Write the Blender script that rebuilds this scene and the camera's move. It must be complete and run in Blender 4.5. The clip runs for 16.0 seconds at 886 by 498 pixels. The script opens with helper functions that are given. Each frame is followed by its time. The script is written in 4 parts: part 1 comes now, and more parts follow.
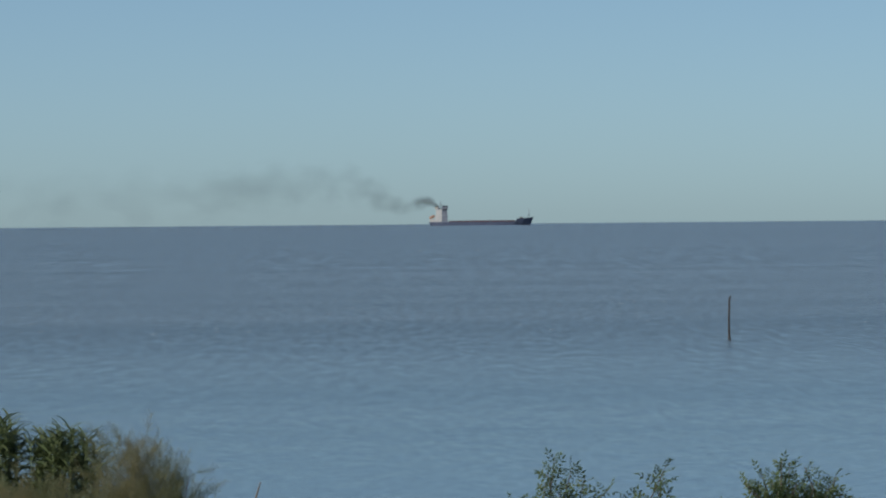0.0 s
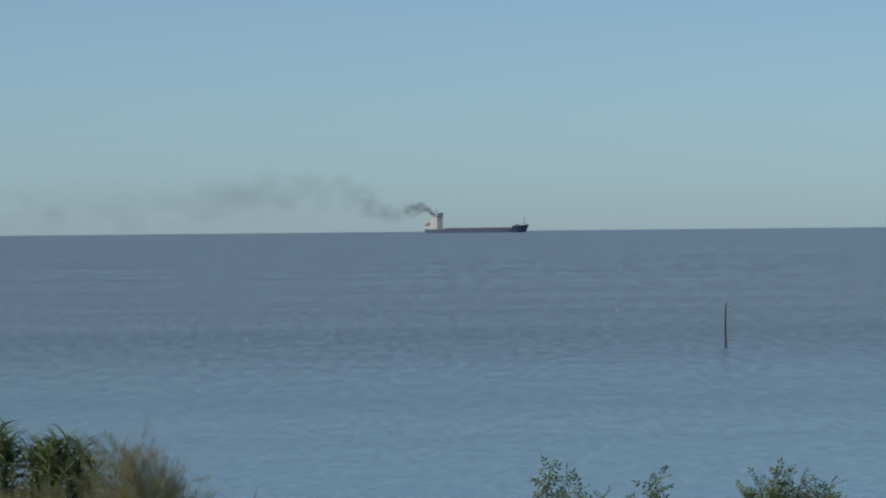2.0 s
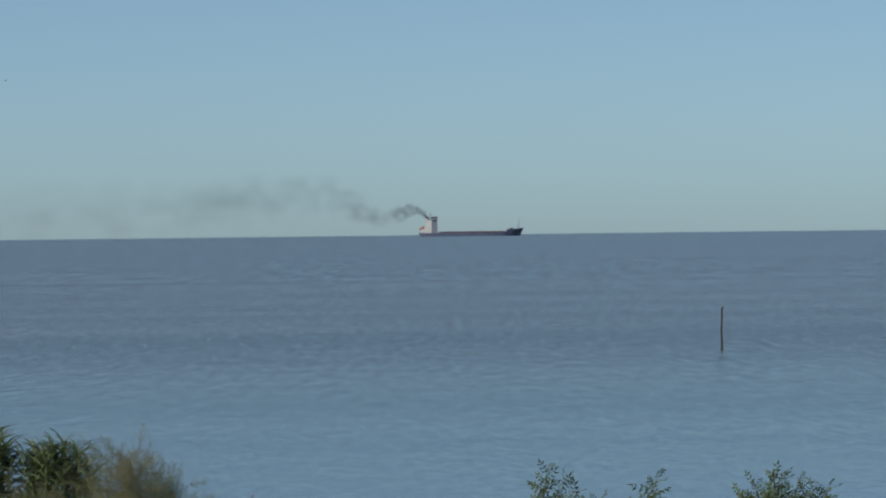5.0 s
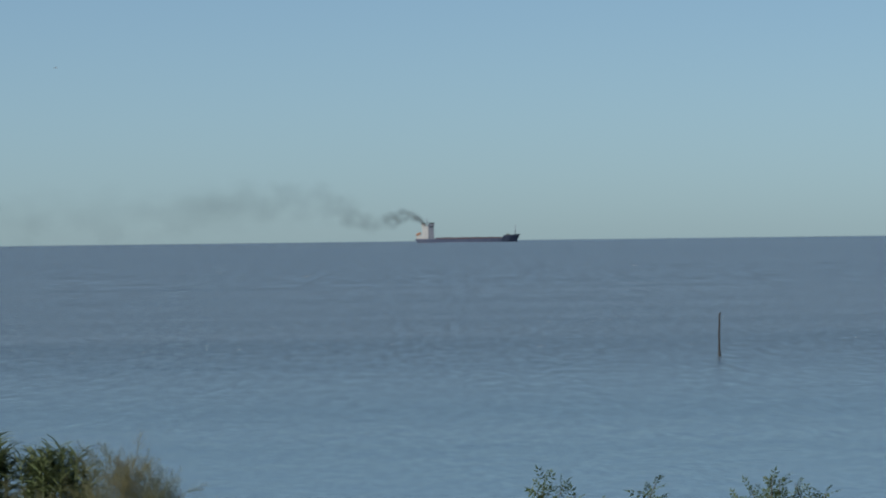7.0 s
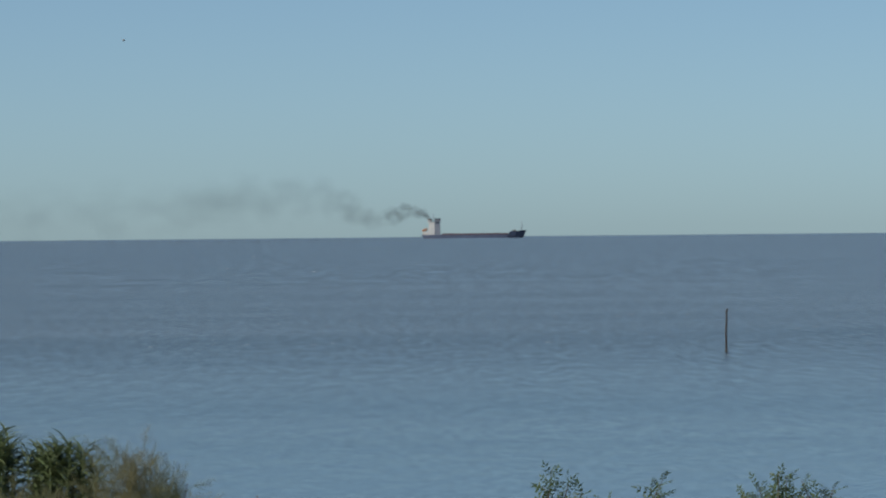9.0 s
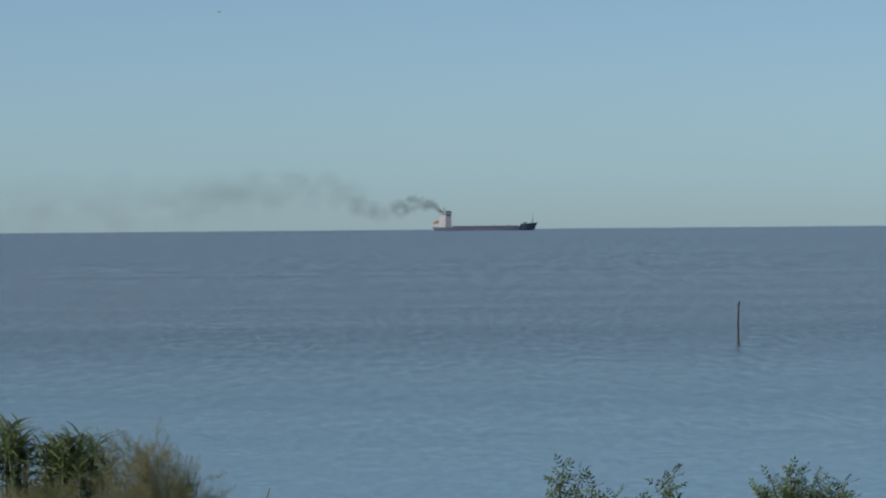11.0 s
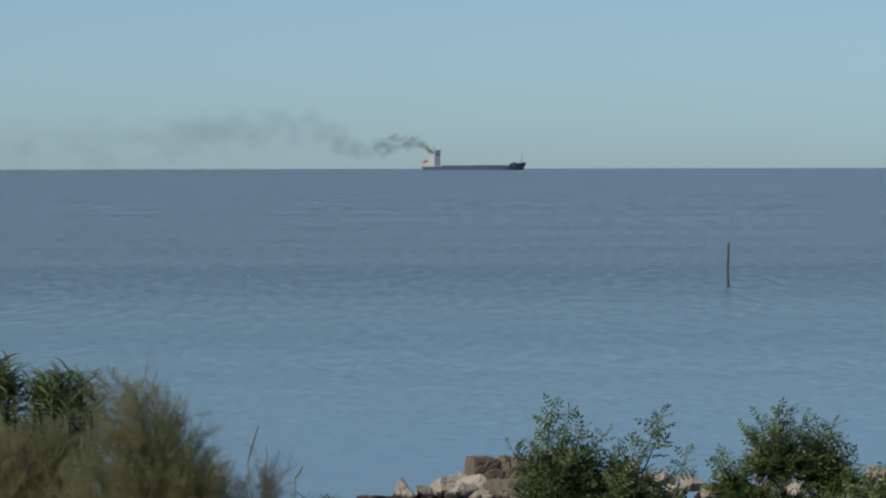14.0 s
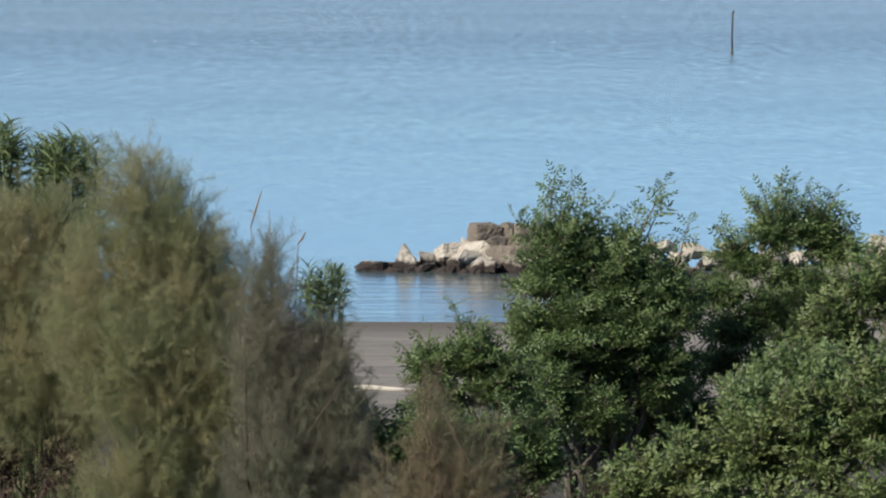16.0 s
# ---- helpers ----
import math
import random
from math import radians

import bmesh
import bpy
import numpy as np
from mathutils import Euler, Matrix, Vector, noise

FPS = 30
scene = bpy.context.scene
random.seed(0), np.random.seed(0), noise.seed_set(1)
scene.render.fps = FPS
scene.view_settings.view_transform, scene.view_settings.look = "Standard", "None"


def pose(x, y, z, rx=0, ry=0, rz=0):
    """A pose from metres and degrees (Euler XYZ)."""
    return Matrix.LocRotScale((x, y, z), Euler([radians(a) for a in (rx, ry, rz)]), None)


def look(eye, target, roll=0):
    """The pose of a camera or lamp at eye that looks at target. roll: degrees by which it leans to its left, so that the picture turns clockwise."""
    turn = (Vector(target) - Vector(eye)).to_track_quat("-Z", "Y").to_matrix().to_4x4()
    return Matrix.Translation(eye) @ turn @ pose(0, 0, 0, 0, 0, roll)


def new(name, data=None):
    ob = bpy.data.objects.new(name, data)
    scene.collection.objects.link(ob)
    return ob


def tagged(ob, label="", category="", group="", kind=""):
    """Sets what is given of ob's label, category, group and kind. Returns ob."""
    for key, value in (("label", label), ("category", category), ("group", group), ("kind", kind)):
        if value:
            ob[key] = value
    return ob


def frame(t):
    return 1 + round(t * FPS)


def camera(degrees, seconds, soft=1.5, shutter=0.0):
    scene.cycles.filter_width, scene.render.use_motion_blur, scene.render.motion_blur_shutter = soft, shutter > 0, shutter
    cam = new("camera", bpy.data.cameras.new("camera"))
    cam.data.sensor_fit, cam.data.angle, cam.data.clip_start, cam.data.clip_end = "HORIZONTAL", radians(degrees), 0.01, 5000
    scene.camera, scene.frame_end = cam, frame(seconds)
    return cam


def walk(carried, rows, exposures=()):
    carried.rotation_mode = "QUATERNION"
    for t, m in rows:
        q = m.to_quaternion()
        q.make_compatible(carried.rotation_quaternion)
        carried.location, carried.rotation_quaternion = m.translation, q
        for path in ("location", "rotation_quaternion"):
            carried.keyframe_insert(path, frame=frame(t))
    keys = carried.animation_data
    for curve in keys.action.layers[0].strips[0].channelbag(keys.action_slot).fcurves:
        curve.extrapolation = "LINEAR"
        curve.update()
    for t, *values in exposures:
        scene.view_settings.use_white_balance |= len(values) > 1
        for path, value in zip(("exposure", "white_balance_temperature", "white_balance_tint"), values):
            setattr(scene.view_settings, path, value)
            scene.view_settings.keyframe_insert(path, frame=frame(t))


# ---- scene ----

# ---------------------------------------------------------------- camera
cam = camera(10.0, 16.0, soft=2.2)
EYE_Z = 7.5
# seconds, sway to the right, sway up (m), pan right, tilt up, lean (degrees)
PATH = (
    (0.0, -0.002, -0.003, -0.0062, -0.3685, -0.4986),
    (0.5, -0.000, -0.006, 0.0219, -0.3406, -0.5341),
    (1.0, 0.004, -0.001, 0.0503, -0.2840, -0.5995),
    (1.5, 0.001, -0.002, 0.0548, -0.2579, -0.6290),
    (2.0, 0.004, 0.000, 0.0351, -0.2857, -0.5655),
    (2.5, 0.007, 0.006, -0.0175, -0.3502, -0.5877),
    (3.0, 0.006, 0.006, 0.0206, -0.3415, -0.6018),
    (3.5, 0.004, 0.006, 0.0569, -0.3198, -0.7036),
    (4.0, 0.002, 0.005, 0.0655, -0.2883, -0.6800),
    (6.5, 0.001, 0.000, 0.1024, -0.2004, -0.6820),
    (7.0, 0.002, 0.006, 0.1094, -0.1788, -0.6898),
    (7.5, -0.000, 0.002, 0.1015, -0.1698, -0.6597),
    (8.0, 0.003, 0.006, 0.0781, -0.2147, -0.5996),
    (8.5, 0.002, 0.003, 0.0585, -0.2239, -0.5591),
    (11.0, -0.004, -0.000, -0.1087, -0.3080, -0.4994),
    (11.5, -0.003, -0.001, -0.1196, -0.3773, -0.4842),
    (12.0, -0.001, -0.000, -0.1040, -0.4624, -0.4592),
    (12.5, -0.000, -0.002, -0.0846, -0.4761, -0.4791),
    (13.0, 0.000, 0.005, -0.0325, -0.4659, -0.4861),
    (13.5, -0.003, -0.000, -0.0098, -0.5127, -0.2457),
    (14.0, -0.003, -0.006, -0.0006, -0.9954, -0.1158),
    (14.5, -0.007, -0.007, 0.0000, -1.6733, 0.2194),
    (15.0, -0.006, -0.009, -0.0008, -2.4989, 0.3280),
    (15.5, -0.003, -0.002, -0.0003, -3.0749, 0.2286),
    (16.0, -0.003, -0.004, -0.0360, -3.6391, 0.2105),
)
walk(cam, [(t, pose(sx, 0, EYE_Z + sz, 90 + tilt, 0, -pan) @ pose(0, 0, 0, 0, 0, lean)) for t, sx, sz, pan, tilt, lean in PATH],
     exposures=[(0.0, 0.0), (13.4, 0.0), (14.0, 0.08), (14.5, 0.29), (15.2, 0.73), (16.0, 1.13)])

# ---------------------------------------------------------------- world and sun
SUN_EL, SUN_AZ = radians(35), math.atan2(-0.78, -0.62)   # azimuth clockwise from +Y
world = bpy.data.worlds.new("sky")
scene.world = world
world.use_nodes = True
wn, wl = world.node_tree.nodes, world.node_tree.links
wn.clear()
sky = wn.new("ShaderNodeTexSky")
sky.sky_type, sky.sun_disc = "NISHITA", False
sky.sun_elevation, sky.sun_rotation = SUN_EL, SUN_AZ
sky.altitude, sky.air_density, sky.dust_density, sky.ozone_density = 0, 0.41, 0.45, 3.0
bg = wn.new("ShaderNodeBackground")
bg.inputs[1].default_value = 0.0915
wout = wn.new("ShaderNodeOutputWorld")
cast = wn.new("ShaderNodeMix")   # the film's cast
cast.data_type, cast.blend_type = "RGBA", "MULTIPLY"
cast.inputs[0].default_value = 1.0
cast.inputs[7].default_value = (0.95, 1.005, 0.905, 1)
wl.new(sky.outputs[0], cast.inputs[6])
wl.new(cast.outputs[2], bg.inputs[0])
wl.new(bg.outputs[0], wout.inputs[0])
sun_dir = Vector((math.sin(SUN_AZ) * math.cos(SUN_EL), math.cos(SUN_AZ) * math.cos(SUN_EL), math.sin(SUN_EL)))
lamp = bpy.data.lights.new("sun", "SUN")
lamp.energy, lamp.angle, lamp.color = 3.3, radians(0.5), (1.0, 0.91, 0.76)
sun = new("sun", lamp)
sun.matrix_world = look(sun_dir * 100, (0, 0, 0))
scene.cycles.transparent_max_bounces = 128


# ---------------------------------------------------------------- materials
class Mat:
    """A node material with a few shorthands."""

    def __init__(self, name, rough=0.6, metal=0.0):
        self.m = bpy.data.materials.new(name)
        self.m.use_nodes = True
        self.n, self.l = self.m.node_tree.nodes, self.m.node_tree.links
        self.b = self.n["Principled BSDF"]
        self.b.inputs["Roughness"].default_value = rough
        self.b.inputs["Metallic"].default_value = metal

    def node(self, kind, **kw):
        nd = self.n.new("ShaderNode" + kind)
        for k, v in kw.items():
            nd.inputs[k.replace("_", " ")].default_value = v
        return nd

    def coords(self, scale=(1, 1, 1), world_space=False):
        src = self.n.new("ShaderNodeNewGeometry").outputs["Position"] if world_space else self.n.new("ShaderNodeTexCoord").outputs["Object"]
        mp = self.n.new("ShaderNodeMapping")
        mp.inputs["Scale"].default_value = scale
        self.l.new(src, mp.inputs["Vector"])
        return mp.outputs[0]

    def noise(self, vec, scale, detail=4, rough=0.55, distort=0.0):
        nd = self.node("TexNoise", Scale=scale, Detail=detail, Roughness=rough, Distortion=distort)
        self.l.new(vec, nd.inputs["Vector"])
        return nd.outputs["Fac"]

    def ramp(self, fac, *stops):
        nd = self.n.new("ShaderNodeValToRGB")
        el = nd.color_ramp.elements
        while len(el) < len(stops):
            el.new(0.5)
        for e, (p, c) in zip(el, stops):
            e.position = p
            e.color = (*c, 1) if isinstance(c, tuple) else (c, c, c, 1)
        self.l.new(fac, nd.inputs[0])
        return nd.outputs[0]

    def mix(self, fac, a, b, mode="MIX"):
        nd = self.n.new("ShaderNodeMix")
        nd.data_type, nd.blend_type = "RGBA", mode
        for sock, v in ((nd.inputs[0], fac), (nd.inputs[6], a), (nd.inputs[7], b)):
            if isinstance(v, (int, float)):
                sock.default_value = v if sock is nd.inputs[0] else (v, v, v, 1)
            elif isinstance(v, tuple):
                sock.default_value = (*v, 1)
            else:
                self.l.new(v, sock)
        return nd.outputs[2]

    def math(self, op, a, b=0.0):
        nd = self.n.new("ShaderNodeMath")
        nd.operation = op
        for sock, v in zip(nd.inputs, (a, b)):
            if isinstance(v, (int, float)):
                sock.default_value = v
            else:
                self.l.new(v, sock)
        return nd.outputs[0]

    def axis(self, i, world_space=True):
        sp = self.n.new("ShaderNodeSeparateXYZ")
        self.l.new(self.coords((1, 1, 1), world_space), sp.inputs[0])
        return sp.outputs[i]

    def span(self, val, a, b, lo=0.0, hi=1.0):
        nd = self.n.new("ShaderNodeMapRange")
        for i, v in enumerate((a, b, lo, hi), 1):
            nd.inputs[i].default_value = v
        self.l.new(val, nd.inputs[0])
        return nd.outputs[0]

    def colour(self, sock):
        if isinstance(sock, tuple):
            self.b.inputs["Base Color"].default_value = (*sock, 1)
        else:
            self.l.new(sock, self.b.inputs["Base Color"])
        return self

    def rough(self, sock):
        self.l.new(sock, self.b.inputs["Roughness"])
        return self

    def bump(self, height, strength=0.3, distance=0.02):
        nd = self.node("Bump", Strength=strength, Distance=distance)
        self.l.new(height, nd.inputs["Height"])
        self.l.new(nd.outputs[0], self.b.inputs["Normal"])
        return self


def painted(name, a, b, rough=0.45, scale=0.6, rust=None):
    m = Mat(name, rough)
    v = m.coords()
    col = m.mix(m.ramp(m.noise(v, scale, 5), (0.35, 0.0), (0.65, 1.0)), a, b)
    if rust:
        streak = m.noise(m.coords((1.2, 1.2, 0.12)), 1.6, 6, 0.7)
        col = m.mix(m.ramp(streak, (0.56, 0.0), (0.74, 0.7)), col, rust)
    m.colour(col).bump(m.noise(v, scale * 8, 3), 0.15, 0.02)
    return m.m


def leaf_material(name, dark, mid, light, dry=None, trans=0.3, rough=0.45):
    m = Mat(name, rough)
    rnd = m.n.new("ShaderNodeNewGeometry").outputs["Random Per Island"]
    col = m.ramp(rnd, (0.0, dark), (0.5, mid), (1.0, light))
    big = m.noise(m.coords((1, 1, 1), True), 2.2, 3)
    col = m.mix(m.ramp(big, (0.38, 0.0), (0.66, 0.75)), col, dry or light)
    m.colour(col)
    m.b.inputs["Specular IOR Level"].default_value = 0.38
    tr = m.n.new("ShaderNodeBsdfTranslucent")
    m.l.new(col, tr.inputs[0])
    ms = m.n.new("ShaderNodeMixShader")
    ms.inputs[0].default_value = trans
    m.l.new(m.b.outputs[0], ms.inputs[1])
    m.l.new(tr.outputs[0], ms.inputs[2])
    m.l.new(ms.outputs[0], m.n["Material Output"].inputs[0])
    return m.m


def bark_material(name, a, b):
    m = Mat(name, 0.85)
    v = m.coords((6, 6, 1.2))
    f = m.noise(v, 6, 5, 0.65)
    m.colour(m.mix(f, a, b)).bump(f, 0.6, 0.01)
    return m.m


def sea_material():
    m = Mat("sea_water", 0.2)
    y = m.axis(1)
    # wind bands: long streaks of rougher and calmer water
    bands = m.noise(m.coords((0.004, 0.022, 1), True), 1.0, 4, 0.6, 0.4)
    near, mid, far = (m.noise(m.coords((a, b, 1), True), 1.0, 5, 0.7) for a, b in ((2.6, 0.9), (1.5, 0.16), (0.45, 0.022)))
    facets = m.mix(m.span(y, 420, 900), m.mix(m.span(y, 150, 300), near, mid), far)
    calm = m.span(y, 108, 330)
    r = m.math("ADD", m.span(calm, 0, 1, 0.13, 0.225), m.math("MULTIPLY", m.math("SUBTRACT", facets, 0.5), m.span(calm, 0, 0.35, 0.05, 0.24)))
    r = m.math("ADD", r, m.math("MULTIPLY", m.math("SUBTRACT", bands, 0.5), m.span(calm, 0, 1, 0.03, 0.07)))
    m.rough(m.math("MAXIMUM", r, 0.05))
    # brightness by distance is put into the base colour: darker near, paler far out
    far_tone, near_tone = (0.150, 0.163, 0.154), (0.065, 0.088, 0.090)
    col = m.mix(m.span(y, 180, 420), near_tone, far_tone)
    col = m.mix(m.math("MULTIPLY", m.ramp(bands, (0.4, 0.0), (0.65, 1.0)), 0.35), col, (0.035, 0.085, 0.12))
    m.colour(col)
    m.b.inputs["IOR"].default_value = 1.333
    ripple = m.noise(m.coords((0.10, 1.5, 1), True), 1.0, 3, 0.5, 0.3)
    chop = m.noise(m.coords((1.1, 1.6, 1), True), 1.0, 4, 0.6)
    h = m.math("ADD", m.math("MULTIPLY", ripple, m.span(y, 97, 118, 2.0, 0.05)), m.math("MULTIPLY", chop, m.span(calm, 0, 1, 0.04, 1.3)))
    swell = m.noise(m.coords((0.8, 0.14, 1), True), 1.0, 4, 0.65)
    h = m.math("ADD", h, m.math("MULTIPLY", swell, m.span(y, 120, 360, 0.5, 18.0)))
    m.bump(h, 0.5, 0.05)
    return m.m


def sand_material():
    m = Mat("beach_sand", 0.9)
    v = m.coords((1, 1, 1), True)
    big, fine = m.noise(v, 0.35, 5), m.noise(v, 14, 5, 0.7)
    col = m.mix(big, (0.110, 0.100, 0.092), (0.17, 0.155, 0.14))
    col = m.mix(m.ramp(fine, (0.45, 0.0), (0.75, 0.6)), col, (0.10, 0.085, 0.07))
    drift = m.noise(m.coords((0.5, 2.2, 1), True), 1.0, 5, 0.65)
    col = m.mix(m.ramp(drift, (0.42, 0.0), (0.64, 0.7)), col, (0.235, 0.212, 0.188))
    grit = m.noise(v, 5.0, 3, 0.6)
    col = m.mix(m.ramp(grit, (0.60, 0.0), (0.70, 0.75)), col, (0.07, 0.06, 0.05))
    # bank soil: humus tone kept near black to stand for shade under the shrubs
    shaded_bank = m.mix(m.noise(v, 3, 4), (0.020, 0.019, 0.012), (0.052, 0.045, 0.028))
    col = m.mix(m.span(m.axis(1), 60, 72), shaded_bank, col)
    col = m.mix(m.span(m.axis(2), 0.20, 0.04), col, (0.085, 0.072, 0.06))
    m.colour(col).bump(m.math("ADD", fine, m.math("MULTIPLY", big, 2.0)), 0.5, 0.03)
    return m.m


def rock_material(name, lo, hi):
    m = Mat(name, 0.85)
    v = m.coords()
    geo = m.n.new("ShaderNodeObjectInfo").outputs["Random"]
    geo = m.span(geo, 0, 1, lo, hi)
    big, fine = m.noise(v, 3.0, 6, 0.65), m.noise(v, 16, 5, 0.7)
    pale = m.mix(big, (0.24, 0.215, 0.185), (0.50, 0.465, 0.41))
    warm = m.mix(big, (0.060, 0.050, 0.042), (0.20, 0.170, 0.14))
    col = m.mix(m.ramp(geo, (0.30, 0.0), (0.6, 1.0)), pale, warm)
    col = m.mix(m.ramp(fine, (0.50, 0.0), (0.68, 0.75)), col, (0.11, 0.095, 0.08))
    # black algae and mussels up to the tide mark
    tide = m.math("ADD", m.axis(2), m.math("MULTIPLY", m.math("SUBTRACT", m.noise(m.coords((1, 1, 1), True), 4, 4), 0.5), 0.35))
    col = m.mix(m.span(tide, 0.15, 0.25, 1.0, 0.0), col, (0.022, 0.015, 0.013))
    m.colour(col).bump(m.math("ADD", big, m.math("MULTIPLY", fine, 0.5)), 0.8, 0.06)
    return m.m


def smoke_material(name, density):
    """Soot: thins out towards the rim of a puff and is torn by a noise."""
    m = Mat(name, 1.0)
    m.colour(m.mix(m.noise(m.coords(), 0.9, 3), (0.036, 0.040, 0.054), (0.074, 0.080, 0.102)))
    m.b.inputs["Specular IOR Level"].default_value = 0.0
    sp = m.n.new("ShaderNodeSeparateXYZ")
    nz = m.n.new("ShaderNodeTexCoord").outputs["Object"]
    m.l.new(nz, sp.inputs[0])
    r2 = m.math("ADD", m.math("MULTIPLY", sp.outputs[0], sp.outputs[0]), m.math("MULTIPLY", sp.outputs[2], sp.outputs[2]))
    own = m.n.new("ShaderNodeVectorMath")
    own.operation = "ADD"
    m.l.new(nz, own.inputs[0])
    m.l.new(m.math("MULTIPLY", m.n.new("ShaderNodeObjectInfo").outputs["Random"], 60.0), own.inputs[1])
    wob = m.noise(own.outputs[0], 1.1, 4, 0.6)
    fall = m.math("MAXIMUM", m.math("SUBTRACT", 1.0, m.math("MULTIPLY", r2, 1.15)), 0.0)
    fall = m.math("MULTIPLY", m.math("POWER", fall, 1.5), m.span(wob, 0.3, 0.65, 0.4, 1.2))
    alpha = m.math("MULTIPLY", fall, density)
    tr = m.n.new("ShaderNodeBsdfTransparent")
    ms = m.n.new("ShaderNodeMixShader")
    m.l.new(alpha, ms.inputs[0])
    m.l.new(tr.outputs[0], ms.inputs[1])
    m.l.new(m.b.outputs[0], ms.inputs[2])
    m.l.new(ms.outputs[0], m.n["Material Output"].inputs[0])
    return m.m


SEA, SAND = sea_material(), sand_material()
ROCK, ROCK_PALE, ROCK_BROWN = rock_material("mixed_limestone", 0.1, 0.9), rock_material("pale_limestone", 0.0, 0.35), rock_material("brown_limestone", 0.48, 0.70)
ROCK_DARK = rock_material("dark_weathered_limestone", 0.9, 1.0)
# distance haze is mixed into the hull's blue and the hatch's red
HULL = painted("hazed_blue_hull_paint", (0.065, 0.092, 0.175), (0.098, 0.13, 0.22), 0.5, 0.25, (0.12, 0.06, 0.04))
HATCH = painted("hazed_rust_red_hatch_paint", (0.085, 0.050, 0.066), (0.12, 0.066, 0.080), 0.6, 0.4, (0.09, 0.05, 0.04))
DECK = painted("green_grey_deck_paint", (0.10, 0.11, 0.11), (0.16, 0.15, 0.14), 0.7, 0.4)
WHITE = painted("white_ship_paint", (0.50, 0.53, 0.56), (0.62, 0.64, 0.66), 0.4, 0.5, (0.34, 0.28, 0.26))
# the white house's shaded side is put into this bluish grey; masts share it
GREY_SHADE = painted("grey_shaded_ship_paint", (0.17, 0.205, 0.28), (0.235, 0.27, 0.345), 0.45, 0.5, (0.20, 0.17, 0.17))
BLACK = painted("black_funnel_paint", (0.02, 0.02, 0.02), (0.04, 0.04, 0.04), 0.5, 1.0)
ORANGE = painted("orange_lifeboat_paint", (0.30, 0.16, 0.11), (0.36, 0.20, 0.13), 0.4, 1.0)
GLASS = painted("dark_window_glass", (0.015, 0.02, 0.025), (0.03, 0.035, 0.04), 0.08, 1.0)
WOOD_WET = bark_material("weathered_stake_wood", (0.022, 0.020, 0.018), (0.06, 0.052, 0.046))
LOG = bark_material("bleached_driftwood", (0.40, 0.36, 0.30), (0.62, 0.57, 0.50))
BARK = bark_material("grey_brown_bark", (0.045, 0.037, 0.029), (0.125, 0.108, 0.09))
TWIG = bark_material("reddish_twig_bark", (0.03, 0.02, 0.016), (0.085, 0.055, 0.042))
TAM = leaf_material("tamarisk_sprays", (0.175, 0.200, 0.108), (0.245, 0.268, 0.145), (0.315, 0.335, 0.185), (0.335, 0.295, 0.175), 0.6, 0.85)
TAMG = leaf_material("greyed_tamarisk_sprays", (0.125, 0.132, 0.092), (0.168, 0.176, 0.124), (0.215, 0.222, 0.152), (0.195, 0.172, 0.130), 0.5, 0.85)
TAMB = leaf_material("browned_tamarisk_sprays", (0.13, 0.12, 0.075), (0.18, 0.165, 0.10), (0.24, 0.22, 0.13), (0.20, 0.15, 0.11), 0.45, 0.85)
ELDER = leaf_material("elder_leaves", (0.046, 0.083, 0.036), (0.084, 0.138, 0.054), (0.138, 0.200, 0.076), (0.150, 0.208, 0.080), 0.4, 0.42)
BRAMBLE = leaf_material("bramble_leaves", (0.044, 0.084, 0.036), (0.088, 0.142, 0.052), (0.150, 0.210, 0.074), (0.160, 0.195, 0.072), 0.4, 0.5)
REED = leaf_material("reed_blades", (0.065, 0.108, 0.055), (0.115, 0.168, 0.078), (0.19, 0.235, 0.112), (0.165, 0.205, 0.092), 0.3, 0.4)
PLUME = leaf_material("dry_reed_plume", (0.11, 0.07, 0.05), (0.17, 0.11, 0.08), (0.25, 0.19, 0.13))
SOOT = [smoke_material("fresh_soot", 0.042), smoke_material("spreading_soot", 0.0155), smoke_material("thin_soot", 0.0085), smoke_material("faint_soot", 0.012)]
GULL = painted("grey_gull_feathers", (0.16, 0.16, 0.17), (0.30, 0.30, 0.31), 0.8, 3.0)
BUG = painted("dark_insect_shell", (0.02, 0.016, 0.012), (0.05, 0.04, 0.03), 0.35, 90)


# ---------------------------------------------------------------- mesh helpers
def mesh_ob(name, verts, faces, material, smooth=False, parent=None, label=""):
    me = bpy.data.meshes.new(name)
    me.from_pydata([tuple(v) for v in verts], [], [tuple(f) for f in faces])
    me.materials.append(material)
    if smooth:
        me.polygons.foreach_set("use_smooth", [True] * len(me.polygons))
    ob = new(name, me)
    ob.parent = parent
    return tagged(ob, label)


def part(name, bm, material, parent=None, label="", smooth=False):
    me = bpy.data.meshes.new(name)
    bmesh.ops.recalc_face_normals(bm, faces=bm.faces)
    bm.to_mesh(me)
    bm.free()
    me.materials.append(material)
    if smooth:
        me.polygons.foreach_set("use_smooth", [True] * len(me.polygons))
    ob = new(name, me)
    ob.parent = parent
    return tagged(ob, label)


def box(bm, x0, x1, y0, y1, z0, z1, bevel=0.0):
    r = bmesh.ops.create_cube(bm, size=1)
    bmesh.ops.transform(bm, matrix=Matrix.LocRotScale(((x0 + x1) / 2, (y0 + y1) / 2, (z0 + z1) / 2), None, (x1 - x0, y1 - y0, z1 - z0)), verts=r["verts"])
    if bevel:
        edges = list({e for v in r["verts"] for e in v.link_edges})
        bmesh.ops.bevel(bm, geom=edges, offset=bevel, segments=1, affect="EDGES")


